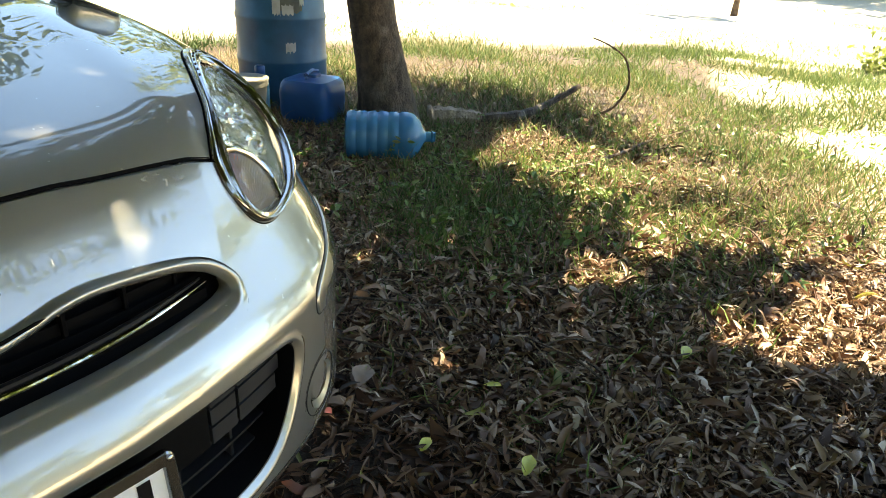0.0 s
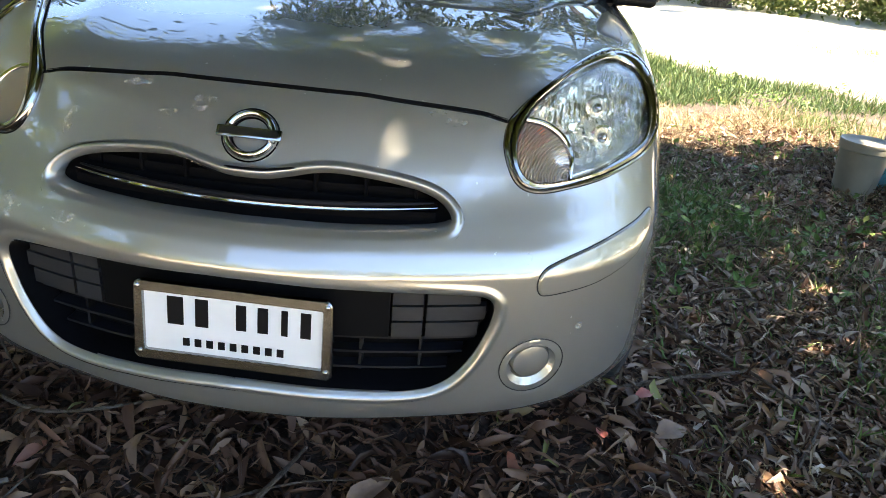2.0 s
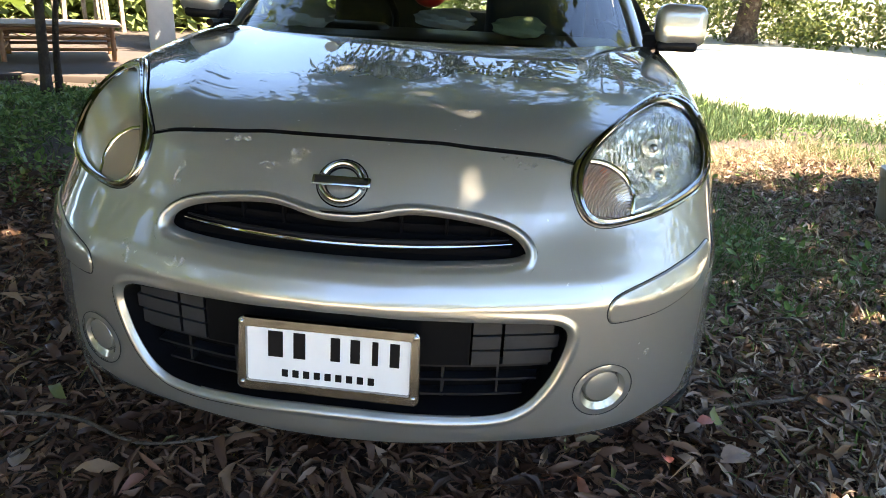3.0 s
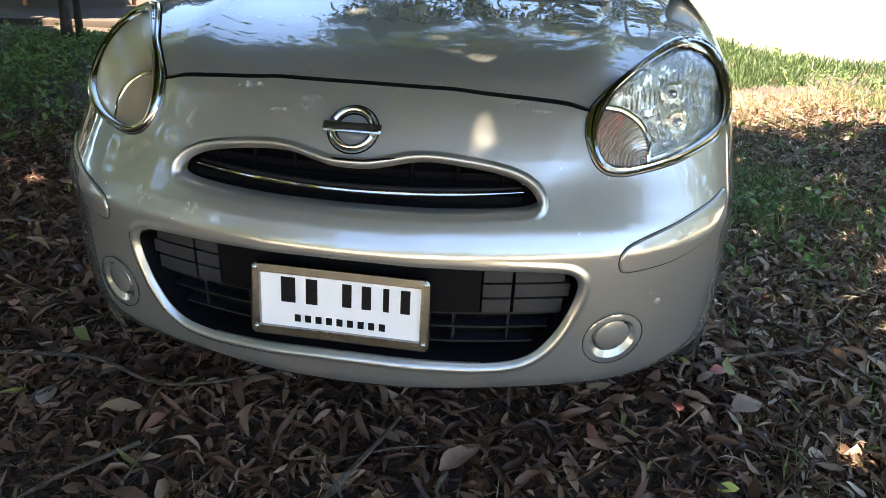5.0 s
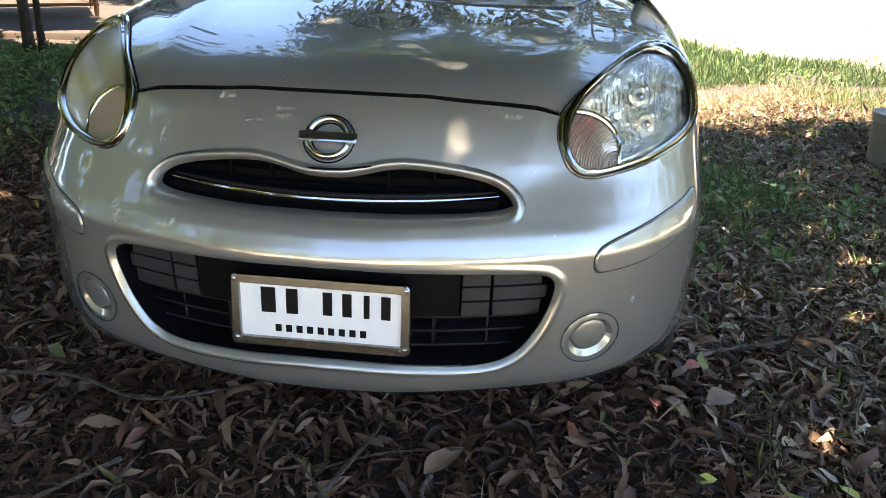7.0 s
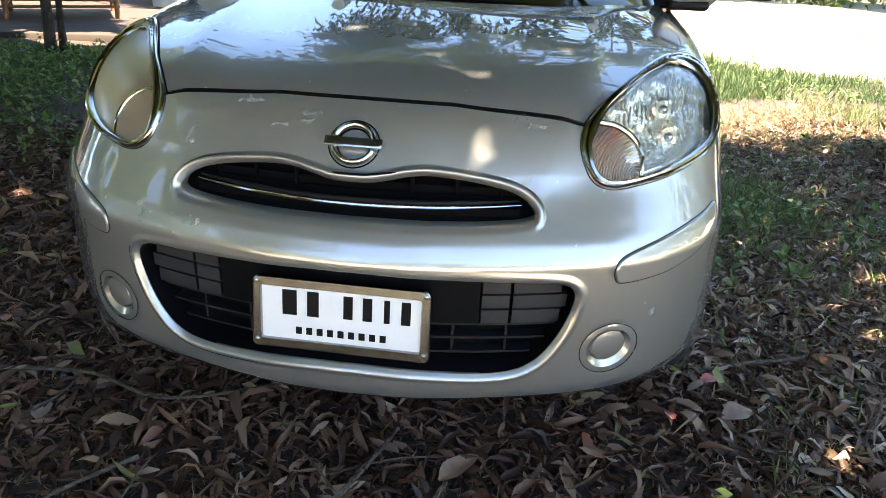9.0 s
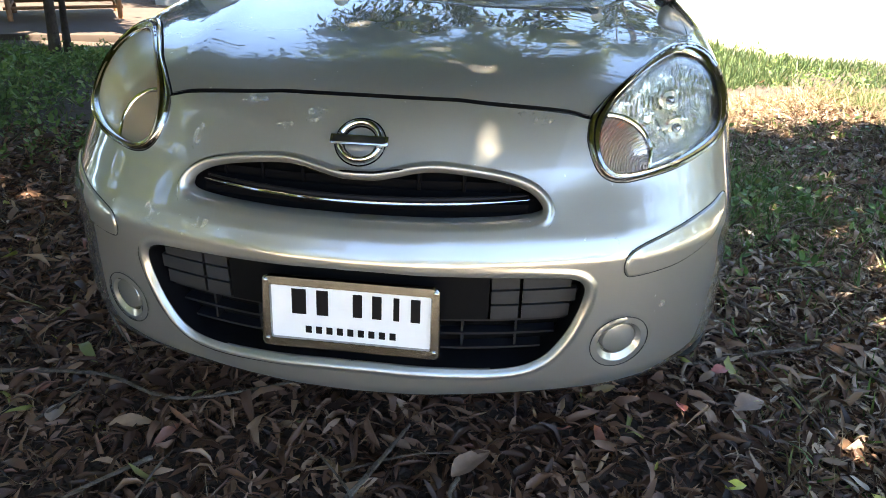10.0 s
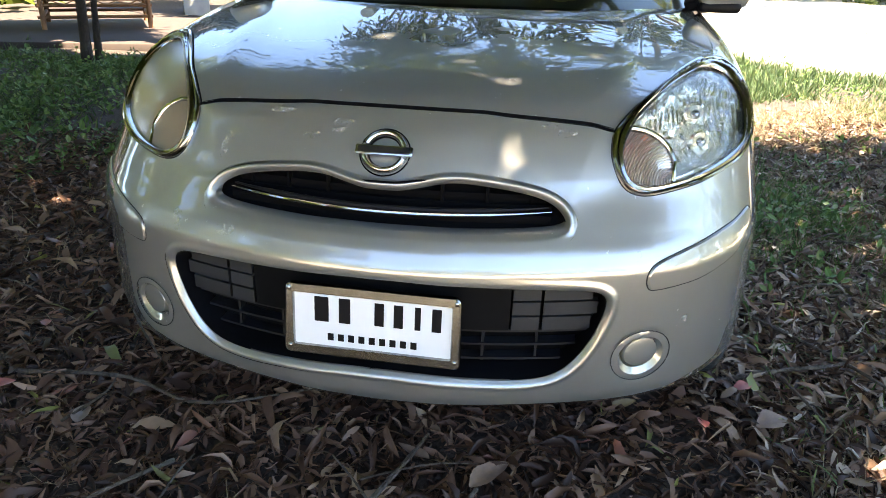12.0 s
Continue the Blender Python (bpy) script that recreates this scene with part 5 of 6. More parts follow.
# ---------------------------------------------------------------- trees
def tree(name, at, trunk_r, fork, reach, crown_c, crown_r, leaves, leaf_len, material, label, lean=(0, 0), clumps=60, seed=1, shape="broad", thin=None, even=0.0, droop=0.35, holes=(), skin=BARK, edge=None):
    """A tapered trunk with limbs and a crown of many leaves in uneven clumps."""
    r = np.random.default_rng(seed)
    root = thing(name, label, "tree", at)
    at = Vector(at)
    pts, rad = [], []
    for i in range(13):
        u = i / 12
        pts.append(Vector((lean[0] * u + 0.03 * math.sin(5 * u + seed), lean[1] * u + 0.03 * math.cos(4 * u), fork * u - 0.08 * (i == 0))))
        rad.append(trunk_r * (1.0 - 0.28 * u + 0.55 * math.exp(-u * fork / 0.22)))
    bm = tube_bm(pts, rad, 18)
    for vert in bm.verts:
        a = math.atan2(vert.co.y, vert.co.x)
        vert.co += Vector((math.cos(a), math.sin(a), 0)) * trunk_r * 0.07 * math.sin(3 * a + 4 * vert.co.z + seed)
    part("trunk", bm, skin, root, "rough dark brown bark")
    top = pts[-1]
    cc, cr3 = Vector(crown_c) - at, np.array(crown_r)
    centres = []
    while len(centres) < clumps:
        q = r.normal(size=3)
        q /= np.linalg.norm(q)
        q *= r.uniform(0.35, 1.0) ** 0.5
        if q[2] < -0.75:
            continue
        centres.append(np.array(cc) + q * cr3)
    centres = np.array(centres)
    for i in range(reach):
        e = Vector(centres[i * len(centres) // reach])
        m = top.lerp(e, 0.5) + Vector(r.normal(0, 0.25, 3).tolist())
        line = [top.lerp(m, u).lerp(m.lerp(e, u), u) for u in np.linspace(0, 1, 9)]
        part("limb", tube_bm(line, [trunk_r * 0.45 * (1 - 0.85 * u) + 0.006 for u in np.linspace(0, 1, 9).tolist()], 7), BARK, root)
    which = r.integers(0, len(centres), leaves)
    spread = r.uniform(0.5, 1.2, len(centres))[which]
    pos = centres[which] + r.normal(size=(leaves, 3)) * spread[:, None] * np.array([0.36, 0.36, 0.22]) * (cr3.mean() / 2.6)
    loose = r.random(leaves) < even
    q = r.normal(size=(leaves, 3))
    q *= (r.random(leaves) ** (1 / 3) / np.linalg.norm(q, axis=1))[:, None]
    pos[loose] = (np.array(cc) + q * cr3)[loose]
    size, yaw, pitch = leaf_len * r.uniform(0.6, 1.3, leaves), r.uniform(0, 6.28, leaves), r.normal(droop, 0.5, leaves)
    mid = pos + np.array(at) + 0.5 * size[:, None] * np.stack([np.cos(yaw) * np.cos(pitch), np.sin(yaw) * np.cos(pitch), -np.sin(pitch)], 1)
    keep = np.ones(leaves, bool)
    if thin:
        stay = r.random(len(centres)) < thin[1]
        keep &= (mid[:, 0] < thin[0]) | (stay[which] & ~loose)
    if edge:
        keep &= edge(mid[:, 0], mid[:, 1])
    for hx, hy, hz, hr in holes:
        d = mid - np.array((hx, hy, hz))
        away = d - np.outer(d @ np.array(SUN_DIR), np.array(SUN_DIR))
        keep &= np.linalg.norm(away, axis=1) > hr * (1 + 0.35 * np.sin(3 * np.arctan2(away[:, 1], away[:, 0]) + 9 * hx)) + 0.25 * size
    pos, size, yaw, pitch = pos[keep], size[keep], yaw[keep], pitch[keep]
    b, f = small_leaf(0.26 if shape == "broad" else 0.14)
    ob = scatter("crown", b, f, pos, size, yaw, pitch, r.normal(0, 0.5, len(pos)), material)
    ob.parent = root
    return root


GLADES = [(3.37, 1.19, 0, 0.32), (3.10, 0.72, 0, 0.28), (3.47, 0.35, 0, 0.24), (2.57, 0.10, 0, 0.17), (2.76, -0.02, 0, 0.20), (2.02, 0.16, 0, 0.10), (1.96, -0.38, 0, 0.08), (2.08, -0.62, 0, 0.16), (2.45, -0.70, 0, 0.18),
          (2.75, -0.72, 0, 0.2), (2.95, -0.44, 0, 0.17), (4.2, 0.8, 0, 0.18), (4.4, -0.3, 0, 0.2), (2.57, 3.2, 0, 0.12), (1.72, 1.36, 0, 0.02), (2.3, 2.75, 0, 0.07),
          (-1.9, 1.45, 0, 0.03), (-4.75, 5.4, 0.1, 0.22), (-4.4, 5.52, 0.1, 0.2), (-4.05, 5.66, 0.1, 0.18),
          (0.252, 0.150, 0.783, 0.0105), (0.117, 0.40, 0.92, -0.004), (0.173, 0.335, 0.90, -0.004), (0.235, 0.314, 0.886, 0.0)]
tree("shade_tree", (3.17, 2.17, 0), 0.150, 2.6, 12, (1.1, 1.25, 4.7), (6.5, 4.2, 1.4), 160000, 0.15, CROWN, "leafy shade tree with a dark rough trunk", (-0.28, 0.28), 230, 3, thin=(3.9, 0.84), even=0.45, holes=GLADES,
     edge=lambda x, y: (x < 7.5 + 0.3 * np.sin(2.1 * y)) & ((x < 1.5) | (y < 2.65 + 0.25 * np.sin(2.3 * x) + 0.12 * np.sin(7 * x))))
tree("front_tree", (-3.4, -4.6, 0), 0.14, 2.6, 9, (-2.7, -2.7, 4.6), (4.3, 1.1, 1.0), 42000, 0.16, CROWN, "leafy tree shading the parking place", (0.6, 0.3), 100, 9, even=0.4)
tree("tall_tree", (-2.5, 10.6, 0), 0.06, 4.0, 3, (-1.6, 9.2, 6.1), (2.2, 1.4, 2.0), 11000, 0.20, SHADED_CROWN, "tall slim tree behind the car", (0.4, -0.2), 46, 5, "long", even=0.25)
tree("road_tree", (1.9, 13.6, 0), 0.18, 3.6, 9, (2.8, 11.4, 6.0), (2.7, 2.0, 2.2), 4500, 0.24, SHADED_CROWN, "leafy tree at the side of the dirt road", (0.2, 0.1), 60, 6)
tree("far_tree", (6.5, 20.6, 0), 0.32, 2.6, 8, (7.2, 20.5, 5.2), (3.4, 2.4, 2.0), 9000, 0.28, BUSHES, "tree with a dark trunk among the sunlit bushes", (0.3, 0.0), 60, 8)


# far bushes and trees round the clearing
def bush_row(name, a, b, tall, deep, clumps, leaves, seed, label, material=BUSHES, leaf=0.30, spread=1.0):
    r = np.random.default_rng(seed)
    t = r.random(clumps)
    c = np.outer(1 - t, a) + np.outer(t, b)
    c = np.column_stack([c + r.normal(0, deep, (clumps, 2)), r.uniform(0.05, 1.0, clumps) ** 1.2 * tall * (0.6 + 0.4 * np.sin(9 * t + seed) ** 2)])
    which = r.integers(0, clumps, leaves)
    pos = c[which] + r.normal(size=(leaves, 3)) * np.array([0.62, 0.62, 0.42]) * spread * r.uniform(0.5, 1.4, clumps)[which][:, None]
    pos[:, 2] = np.abs(pos[:, 2]) + 0.05
    bs, f = small_leaf(0.30)
    ob = scatter(name, bs, f, pos, leaf * r.uniform(0.5, 1.4, leaves), r.uniform(0, 6.28, leaves), r.normal(0.3, 0.6, leaves), r.normal(0, 0.6, leaves), material)
    return tagged(ob, label, "bushes", kind="stuff")


bush_row("far_bushes", (-3, 23), (26, 17), 6.0, 1.4, 240, 105000, 11, "sunlit bushes and small trees across the dirt road", BUSHES, 0.16)
bush_row("corner_bush", (8.9, -0.1), (9.6, -0.6), 0.28, 0.10, 7, 800, 31, "low bright bush at the edge of the grass", BUSHES, 0.09, 0.33)
tree("young_tree", (14.07, 3.04, 0), 0.05, 1.7, 3, (14.1, 3.0, 2.5), (0.8, 0.8, 0.6), 1400, 0.15, CROWN, "young thin tree standing on the pale dirt", (0.05, 0.0), 16, 33)
bush_row("right_bushes", (26, 16), (30, -14), 14.0, 1.8, 190, 26000, 12, "distant green trees along the road", BUSHES, 0.5, 1.5)
bush_row("roadside_trees", (14, 19), (26, 14), 13.0, 1.6, 130, 20000, 41, "tall green trees beyond the dirt road", BUSHES, 0.4, 1.4)
bush_row("rear_trees", (30, -26), (-24, -30), 11.0, 2.2, 240, 26000, 13, "green trees on the far side of the clearing", BUSHES, 0.6, 1.5)
bush_row("left_trees", (-8.8, -14), (-11.5, 11), 13.0, 1.2, 230, 30000, 14, "green trees behind the platform", CROWN, 0.45)


# ---------------------------------------------------------------- things beside the trunk
def turned(name, prof, material, label, category, at, rot=None, seg=48, squash=None):
    root = thing(name, label, category, at)
    if rot:
        root.rotation_euler = rot
    return root, part("body", lathe_bm(prof, seg, squash=squash), material, root)


BLUE_TANK = plain("faded_blue_plastic", (0.010, 0.095, 0.20), 0.42, 0.0, 10, 0.3, 0.05)
BLUE_DEEP = plain("blue_plastic", (0.003, 0.075, 0.25), 0.36, 0.0, 14, 0.15, 0.03)
k = Mat("blue_bottle_plastic", (0.045, 0.26, 0.48), 0.16)
k.set("Transmission Weight", 0.35)
k.rough(k.math("MULTIPLY_ADD", k.noise(20, 4), 0.2, 0.08))
BOTTLE = k.m
BUCKET = plain("dirty_cream_plastic", (0.22, 0.20, 0.155), 0.55, 0.0, 12, 0.2, 0.05)
PAPER = plain("torn_label", (0.45, 0.47, 0.47), 0.8, 0.0, 16, 0.35)

tank, _ = turned("blue_tank", [(0, 0.0), (0.27, 0.0), (0.295, 0.02), (0.306, 0.10), (0.308, 0.30), (0.314, 0.315), (0.314, 0.335), (0.308, 0.35), (0.306, 0.58), (0.313, 0.60), (0.313, 0.62), (0.305, 0.64), (0.298, 0.86), (0.275, 0.92), (0.16, 0.94), (0, 0.945)],
                 BLUE_TANK, "faded blue plastic drum with a torn label", "drum", (3.13, 3.18, 0))
part("lid", lathe_bm([(0, 0.975), (0.11, 0.975), (0.12, 0.965), (0.12, 0.935)], 32), BLUE_DEEP, tank)
for j, (a0, a1, z0, z1) in enumerate(((-2.45, -2.28, 0.64, 0.80), (-2.30, -1.80, 0.765, 0.80), (-2.25, -2.0, 0.64, 0.70), (-1.86, -1.76, 0.70, 0.775), (-2.2, -1.98, 0.40, 0.46))):
    bm = bmesh.new()
    rows = []
    for u in np.linspace(0, 1, 13):
        a = a0 + (a1 - a0) * u
        e = 0.008 * math.sin(17 * u + j) + 0.005 * math.sin(41 * u)
        rows.append([bm.verts.new((0.3085 * math.cos(a) * 1.0, 0.3085 * math.sin(a) * 1.0, z)) for z in (z0 + e, (z0 + z1) / 2, z1 + 0.6 * e)])
    for p, q in zip(rows, rows[1:]):
        bm.faces.new((p[0], q[0], q[1], p[1]))
        bm.faces.new((p[1], q[1], q[2], p[2]))
    part("label_scrap", bm, PAPER, tank, "torn pale paper label")
bm = bmesh.new()
rows = [[bm.verts.new((0.3065 * math.cos(a), 0.3065 * math.sin(a), z)) for z in (0.655 + 0.01 * math.sin(30 * a), 0.72, 0.785 + 0.01 * math.sin(23 * a))] for a in np.linspace(-2.38, -1.80, 15)]
for p, q in zip(rows, rows[1:]):
    bm.faces.new((p[0], q[0], q[1], p[1]))
    bm.faces.new((p[1], q[1], q[2], p[2]))
part("label_stain", bm, plain("grey_glue", (0.10, 0.11, 0.10), 0.8, 0, 22, 0.5), tank, "dark glue mark of a torn label")

round_square = lambda a, r, h: r * 0.92 / (abs(math.cos(a)) ** 6 + abs(math.sin(a)) ** 6) ** (1 / 6)
jug, _ = turned("blue_canister", [(0, 0.0), (0.17, 0.0), (0.20, 0.02), (0.222, 0.10), (0.225, 0.26), (0.215, 0.33), (0.19, 0.365), (0.10, 0.375), (0.06, 0.38), (0.058, 0.405), (0, 0.405)], BLUE_DEEP,
                "squat blue plastic canister standing by the drum", "canister", (2.89, 2.62, 0), (0, 0, radians(20)), 56, round_square)
jug.scale = (0.85, 0.85, 0.78)
part("handle", tube_bm([(-0.10, 0, 0.37), (-0.09, 0, 0.41), (0, 0, 0.43), (0.09, 0, 0.41), (0.10, 0, 0.37)], 0.014, 8), BLUE_DEEP, jug)

prof = [(0, 0.0), (0.10, 0.0), (0.128, 0.012), (0.135, 0.03)]
for i in range(5):
    z = 0.05 + 0.058 * i
    prof += [(0.135, z), (0.130, z + 0.010), (0.130, z + 0.016), (0.135, z + 0.026)]
prof += [(0.135, 0.34), (0.128, 0.375), (0.095, 0.41), (0.045, 0.435), (0.029, 0.445), (0.028, 0.455)]
bottle = thing("water_bottle", "large ribbed blue water bottle lying on its side", "bottle", (2.47, 1.91, 0.137))
bottle.rotation_euler = (radians(90), radians(0), radians(40))
part("body", lathe_bm(prof, 48), BOTTLE, bottle)
part("neck", lathe_bm([(0.028, 0.452), (0.028, 0.475), (0.033, 0.478), (0.033, 0.486), (0.028, 0.488), (0.028, 0.50), (0.0, 0.50)], 28), BOTTLE, bottle)

bucket, _ = turned("bucket", [(0, 0.006), (0.10, 0.0), (0.112, 0.004), (0.140, 0.275), (0.143, 0.28), (0.150, 0.283), (0.152, 0.30), (0.152, 0.325), (0.146, 0.328), (0.138, 0.318), (0.110, 0.02), (0, 0.015)], BUCKET,
                   "grubby cream plastic bucket with a lid rim", "bucket", (2.47, 2.76, 0))
part("lid", lathe_bm([(0, 0.326), (0.12, 0.324), (0.13, 0.332), (0.153, 0.332), (0.156, 0.322), (0.152, 0.312)], 40), BUCKET, bucket)
tagged(bucket, group="containers by the tree")
bucket.scale = (0.9, 0.9, 0.97)
small, _ = turned("small_bottle", [(0, 0), (0.05, 0), (0.055, 0.01), (0.055, 0.20), (0.045, 0.25), (0.025, 0.27)], plain("pale_blue_plastic", (0.12, 0.45, 0.62), 0.3, 0, 20, 0.1), "slim pale blue bottle with a dark blue cap", "bottle", (2.76, 2.98, 0))
part("cap", lathe_bm([(0.03, 0.265), (0.034, 0.27), (0.034, 0.32), (0.028, 0.33), (0, 0.33)], 24), BLUE_DEEP, small)

# dead wood by the trunk
stick("log", [(3.36, 2.02, 0.06), (3.49, 1.90, 0.07), (3.62, 1.78, 0.06)], 0.080, BARK_PALE, "short weathered log lying on the grass")
stick("dead_branch", [(3.64, 1.84, 0.03), (3.94, 1.65, 0.05), (4.36, 1.67, 0.06), (4.69, 1.59, 0.16)], 0.042, BARK, "dark dead branch lying in the grass")
stick("curved_twig", [(4.39, 1.31, 0.03), (4.45, 1.19, 0.11), (4.48, 1.12, 0.27), (4.46, 1.16, 0.44), (4.42, 1.26, 0.52), (4.36, 1.38, 0.57)], 0.011, TWIG, "thin bare twig arching out of the grass")
stick("fallen_branch", [(3.0, 0.9, 0.02), (3.5, 0.75, 0.05), (4.0, 0.75, 0.03), (4.5, 0.62, 0.05)], 0.012, TWIG, "thin fallen branch lying in the grass")
stick("twig", [(-1.05, 0.17, 0.055), (-0.75, 0.19, 0.066), (-0.50, 0.13, 0.062), (-0.22, 0.24, 0.07)], 0.0065, TWIG, "curved bare twig lying on dry leaves")
stick("twig", [(-0.03, -0.22, 0.05), (0.06, 0.0, 0.065), (0.10, 0.12, 0.065)], 0.008, TWIG, "straight bare twig lying on dry leaves")
stick("twig", [(0.85, 0.55, 0.03), (1.05, 0.62, 0.05), (1.25, 0.70, 0.05), (1.45, 0.92, 0.03)], 0.008, TWIG, "thin crooked twig in the litter")
stick("twig", [(1.05, 0.95, 0.04), (1.25, 0.70, 0.05), (1.45, 0.40, 0.04)], 0.007, TWIG, "thin crooked twig in the litter")
stick("twig", [(1.25, 0.30, 0.03), (1.38, 0.50, 0.05), (1.42, 0.70, 0.04)], 0.005, TWIG, "thin crooked twig in the litter")
for i in range(76):
    x, y, a, ln = rng.uniform(-1.6, 3.6), rng.uniform(-0.5, 2.2), rng.uniform(0, 6.28), rng.uniform(0.12, 0.45)
    if abs(x) < 0.85 and y > 0.35:
        continue
    stick("twig", [(x, y, 0.05), (x + 0.5 * ln * math.cos(a) + rng.normal(0, 0.02), y + 0.5 * ln * math.sin(a), 0.065), (x + ln * math.cos(a), y + ln * math.sin(a) + rng.normal(0, 0.03), 0.05)], rng.uniform(0.0025, 0.006), TWIG, "thin dry twig in the litter")

def fallen_leaf(at, length, turn, slim, material, label):
    """One leaf with a raised rib, curled edges and a stalk, lying on the litter."""
    bm = bmesh.new()
    rows = []
    for t in np.linspace(0, 1, 9):
        w = slim * length * math.sin(math.pi * min(1.0, 0.04 + t ** 0.85 * 0.96)) * (1 + 0.12 * math.sin(9 * t + 7 * turn))
        z = 0.10 * length * math.sin(2.6 * t + turn)
        rows.append([bm.verts.new(((t - 0.5) * length, q * w, z + 0.35 * w * abs(q) ** 1.5)) for q in (-1, -0.5, 0, 0.5, 1)])
    for a, b in zip(rows, rows[1:]):
        for k_ in range(4):
            bm.faces.new((a[k_], b[k_], b[k_ + 1], a[k_ + 1]))
    ob = part("fallen_leaf", bm, material)
    part("stalk", tube_bm([(-0.5 * length, 0, 0), (-0.6 * length, 0.02 * length, 0.006), (-0.72 * length, 0.06 * length, 0.0)], [0.0012, 0.0010, 0.0007], 5), TWIG, ob)
    ob.location, ob.rotation_euler = (at[0], at[1], height(at[0], at[1]) + 0.046), (0.12, -0.08, turn)
    return tagged(ob, label, "leaf")


RED_LEAF = plain("red_dry_leaf", (0.33, 0.095, 0.075), 0.5, 0.0, 60, 0.35, 0.2)
BROWN_LEAF = plain("brown_dry_leaf", (0.20, 0.12, 0.082), 0.5, 0.0, 60, 0.35, 0.2)
YELLOW_LEAF = plain("yellow_leaf", (0.42, 0.40, 0.07), 0.45, 0.0, 60, 0.25, 0.1)
fallen_leaf((-1.06, 0.11), 0.075, 0.9, 0.30, RED_LEAF, "reddish dry leaf lying on the brown litter")
fallen_leaf((-1.17, 0.43), 0.060, 2.2, 0.25, RED_LEAF, "reddish dry leaf lying on the brown litter")
fallen_leaf((0.92, 0.51), 0.060, 0.4, 0.30, RED_LEAF, "reddish dry leaf lying on the brown litter")
fallen_leaf((0.78, 0.33), 0.050, 1.7, 0.30, RED_LEAF, "reddish dry leaf lying on the brown litter")
fallen_leaf((0.26, 0.03), 0.130, 0.9, 0.20, BROWN_LEAF, "large brown dry leaf lying on the litter")
fallen_leaf((0.07, 0.08), 0.100, 2.6, 0.17, BROWN_LEAF, "large brown dry leaf lying on the litter")
fallen_leaf((-0.78, 0.05), 0.090, 1.9, 0.25, BROWN_LEAF, "large brown dry leaf lying on the litter")
fallen_leaf((0.96, 0.36), 0.100, 0.5, 0.30, BROWN_LEAF, "large brown dry leaf lying on the litter")
fallen_leaf((0.95, -0.18), 0.070, 0.3, 0.25, YELLOW_LEAF, "fresh yellow-green leaf fallen on the litter")
fallen_leaf((1.16, 0.06), 0.050, 2.0, 0.30, YELLOW_LEAF, "fresh yellow-green leaf fallen on the litter")
fallen_leaf((2.14, -0.61), 0.060, 1.2, 0.30, YELLOW_LEAF, "fresh yellow-green leaf fallen on the litter")
fallen_leaf((0.85, 0.05), 0.050, 0.2, 0.30, YELLOW_LEAF, "fresh yellow-green leaf fallen on the litter")
fallen_leaf((1.69, -0.30), 0.070, 0.2, 0.25, YELLOW_LEAF, "fresh yellow-green leaf fallen on the litter")

# ---------------------------------------------------------------- platform on the concrete slab
BAMBOO = plain("brown_bamboo", (0.17, 0.078, 0.036), 0.55, 0.0, 18, 0.3, 0.1)
PLANK = plain("old_planks", (0.17, 0.125, 0.09), 0.7, 0.0, 12, 0.25, 0.1)
CONCRETE = plain("worn_concrete", (0.040, 0.026, 0.020), 0.85, 0.0, 8, 0.25, 0.2)
WHITEWASH = plain("whitewashed_post", (0.42, 0.41, 0.39), 0.75, 0.0, 10, 0.12, 0.1)
slab = part("slab", box_bm((6.0, 2.7, 0.14), (-6.84, 6.39, 0.02), 0.015, 2, Euler((0, 0, radians(14))).to_matrix().to_4x4()), CONCRETE)
tagged(slab, "worn concrete slab under a bamboo platform", "slab", kind="structure")
tree("left_tree", (-3.94, 4.56, 0), 0.042, 2.3, 9, (-4.35, 5.75, 2.35), (1.5, 1.1, 0.5), 15000, 0.17, SHADED_CROWN, "slim tree, darkened as in shade, with hanging leaves before the platform", (0.27, 0.1), 60, 21, "long", even=0.35, holes=GLADES, skin=BARK_SHADED)
tree("left_sapling", (-3.94, 4.78, 0), 0.028, 1.5, 5, (-4.1, 4.75, 1.50), (0.60, 0.42, 0.50), 4200, 0.17, SHADED_CROWN, "thin sapling with hanging leaves before the platform", (0.20, 0.05), 24, 22, "long", droop=1.05, skin=BARK_SHADED)

# low bamboo platform with a lattice skirt
seat = thing("bamboo_platform", "low reddish bamboo platform with a plank top", "platform", (-5.66, 6.33, 0.09))
seat.rotation_euler = (0, 0, radians(34.5))
PW, PD = 1.165, 0.90
for x in (0, PW):
    for y in (0, PD):
        part("leg", tube_bm([(x, y, 0), (x + 0.004, y, 0.2), (x, y, 0.40)], 0.030, 10), BAMBOO, seat)
for y in (0, PD):
    for z, r in ((0.375, 0.022), (0.27, 0.020), (0.14, 0.020)):
        part("rail", tube_bm([(-0.05, y, z), (PW + 0.04, y, z)], r, 8), BAMBOO, seat)
    for i in range(5):
        x0 = PW * (i + 0.06) / 5
        x1 = PW * (i + 0.94) / 5
        part("lattice", tube_bm([(x0, y, 0.28), (x1, y, 0.37)], 0.007, 6), BAMBOO, seat)
        part("lattice", tube_bm([(x0, y + 0.012, 0.37), (x1, y + 0.012, 0.28)], 0.007, 6), BAMBOO, seat)
for x in (0, PW):
    for z in (0.36, 0.14):
        part("rail", tube_bm([(x, -0.02, z), (x, PD + 0.02, z)], 0.020, 8), BAMBOO, seat)
for i in range(5):
    part("plank", box_bm((PW + 0.85, 0.19, 0.028), (PW / 2 - 0.30, 0.06 + 0.196 * i, 0.415), 0.005, 1), PLANK, seat)
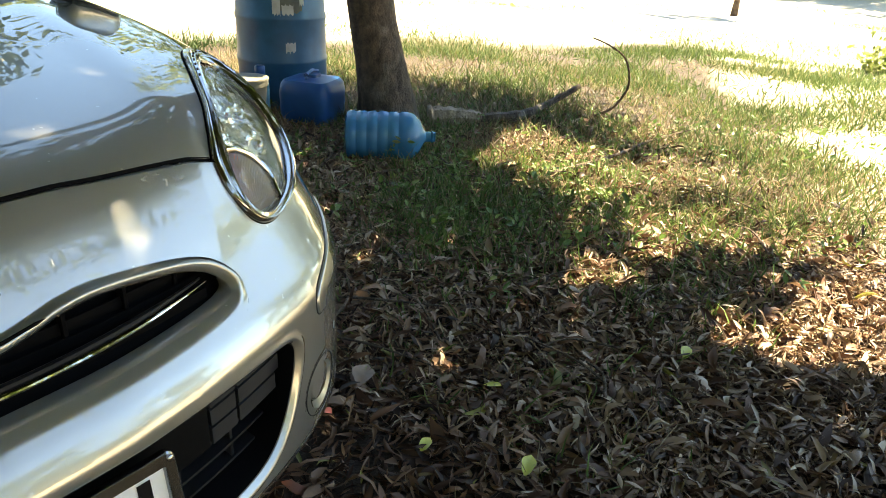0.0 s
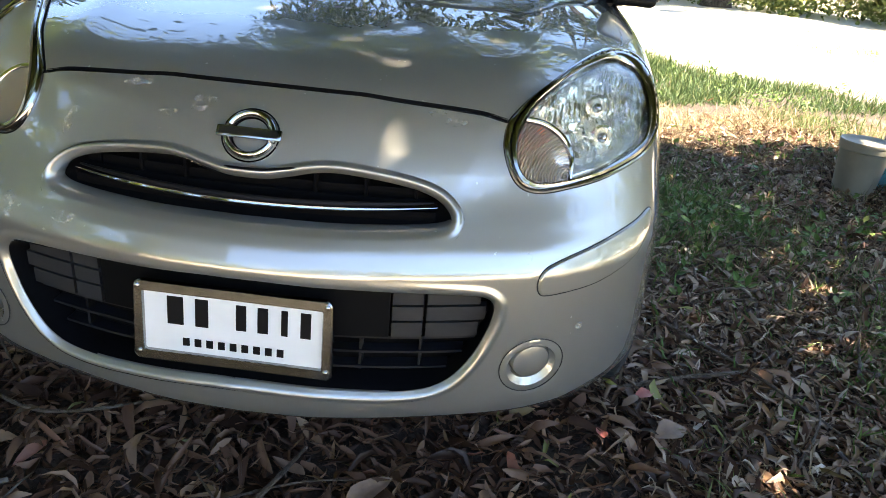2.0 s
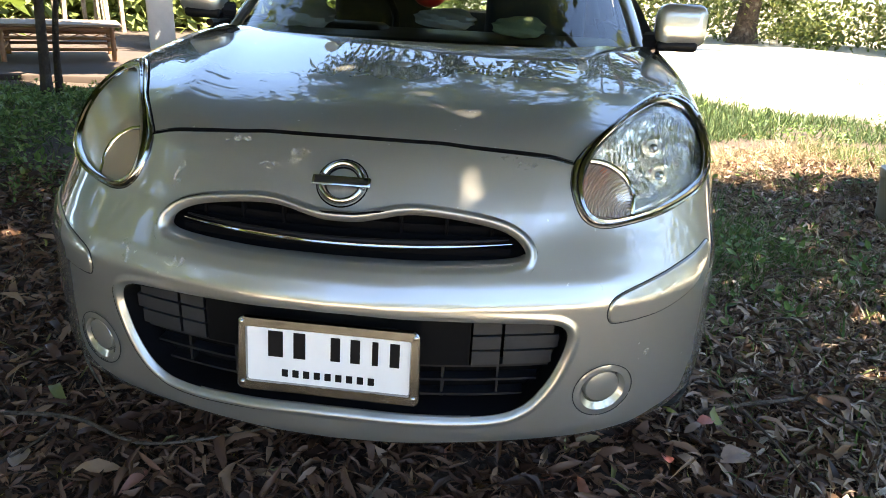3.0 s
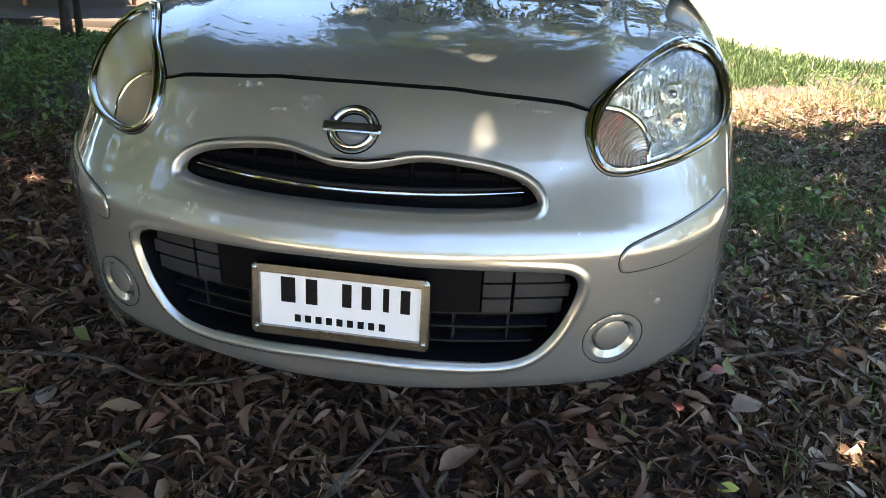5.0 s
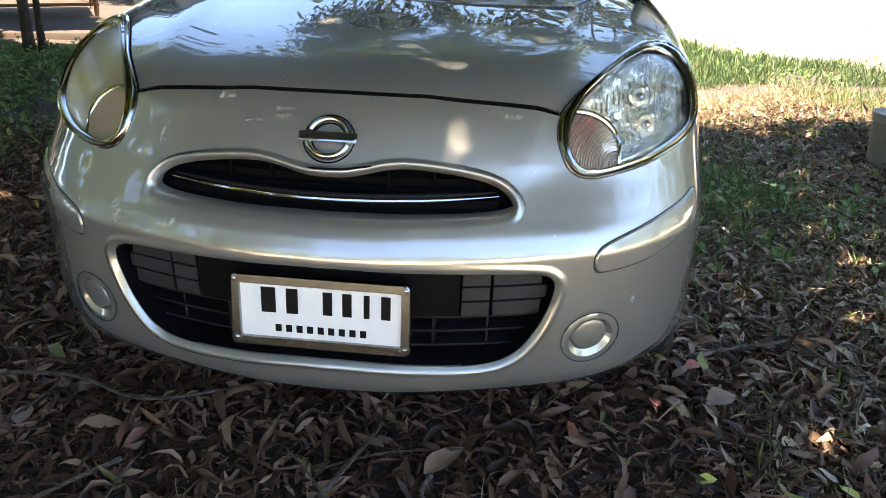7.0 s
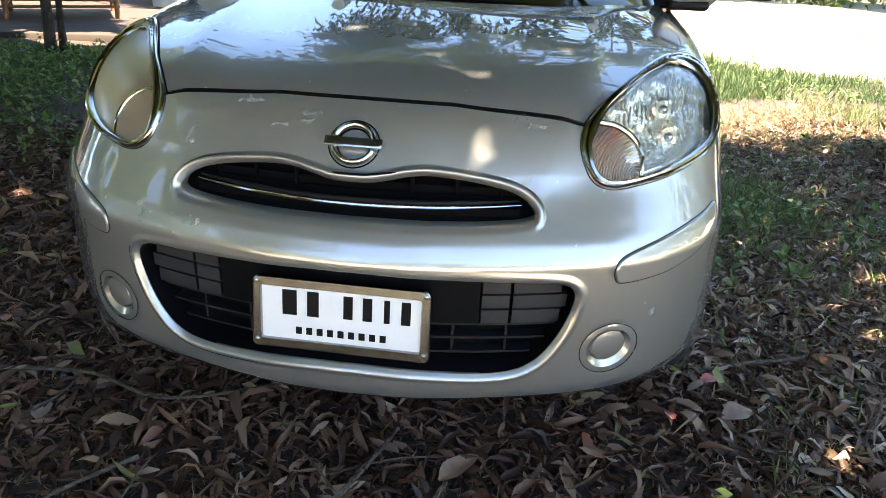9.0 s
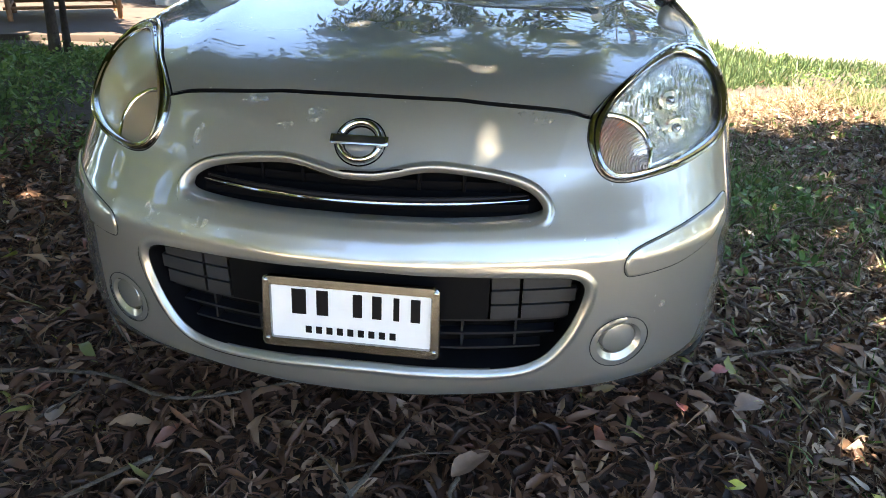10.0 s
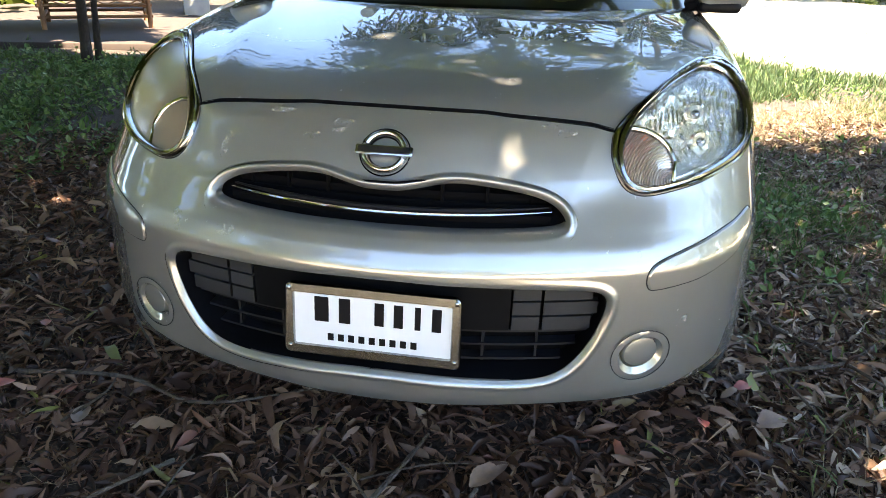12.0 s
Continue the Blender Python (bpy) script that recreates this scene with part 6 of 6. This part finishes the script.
post = part("white_post", box_bm((0.38, 0.38, 2.7), (-5.35, 9.4, 1.33), 0.015, 2, Euler((0, 0, radians(30))).to_matrix().to_4x4()), WHITEWASH)
tagged(post, "whitewashed square post beyond the platform", "post")
bush_row("hedge_bushes", (-15, 12.5), (-3.5, 17.5), 2.3, 1.0, 110, 20000, 17, "sunlit yellow-green bushes behind the platform")
culms = thing("bamboo_clump", "clump of pale bamboo stems behind the platform", "bamboo", (-8.2, 11.8, 0))
for i in range(9):
    dx, dy = rng.uniform(-0.9, 0.9), rng.uniform(-0.6, 0.6)
    part("stem", tube_bm([(dx, dy, -0.05), (dx + rng.normal(0, 0.05), dy, 1.2), (dx * 1.3 + rng.normal(0, 0.1), dy * 1.3, 3.2)], rng.uniform(0.025, 0.05), 8), BARK_PALE, culms)
far_wall = part("boundary_wall", box_bm((9.0, 0.18, 1.3), (10.5, 25.6, 0.65), 0.01, 1), plain("pale_wall", (0.48, 0.45, 0.42), 0.85, 0, 6, 0.2, 0.1))
tagged(far_wall, "pale weathered boundary wall behind the bushes", "wall", kind="structure")

# ---------------------------------------------------------------- on the dashboard
RED = Mat("red_plastic", (0.60, 0.02, 0.02), 0.3).m
ORANGE = Mat("orange_plastic", (0.75, 0.22, 0.03), 0.35).m
LINEN = plain("pale_cloth", (0.48, 0.46, 0.38), 0.9, 0, 40, 0.15, 0.3)
SAGE = plain("sage_cloth", (0.30, 0.33, 0.17), 0.9, 0, 40, 0.2, 0.3)
lamp = thing("red_ornament", "round red and orange plush ornament hanging in the windscreen", "ornament", (-0.06, 1.66, 1.135))
bm = bmesh.new()
bmesh.ops.create_uvsphere(bm, u_segments=24, v_segments=14, radius=0.075)
part("ball", bm, RED, lamp)
bm = bmesh.new()
bmesh.ops.create_uvsphere(bm, u_segments=18, v_segments=10, radius=0.045, matrix=Matrix.Translation((0.07, 0, 0.0)))
part("tuft", bm, ORANGE, lamp)
part("cord", tube_bm([(0, 0, 0.07), (0, 0.20, 0.24)], 0.003, 6), RED, lamp)


def soft(name, size, at, material, label, turn=0.0):
    bm = bmesh.new()
    bmesh.ops.create_uvsphere(bm, u_segments=28, v_segments=16, radius=1.0)
    for vert in bm.verts:
        p = vert.co
        k_ = 1 + 0.10 * math.sin(5 * p.x + 3 * p.y) + 0.06 * math.sin(11 * p.z + 7 * p.x)
        vert.co = Vector((p.x * size[0] * k_, p.y * size[1] * k_, p.z * size[2] * k_))
    ob = part(name, bm, material)
    ob.location = at
    ob.rotation_euler = (0, 0, turn)
    return tagged(ob, label, "cushion")


soft("cushion", (0.11, 0.07, 0.035), (0.05, 1.36, 1.035), LINEN, "crumpled pale cloth on the dashboard")
soft("bolster", (0.09, 0.045, 0.035), (0.31, 1.27, 1.025), SAGE, "small sage green roll on the dashboard", 0.2)
soft("bolster", (0.13, 0.07, 0.06), (-0.47, 1.35, 1.03), LINEN, "pale rolled towel on the dashboard", -0.2)
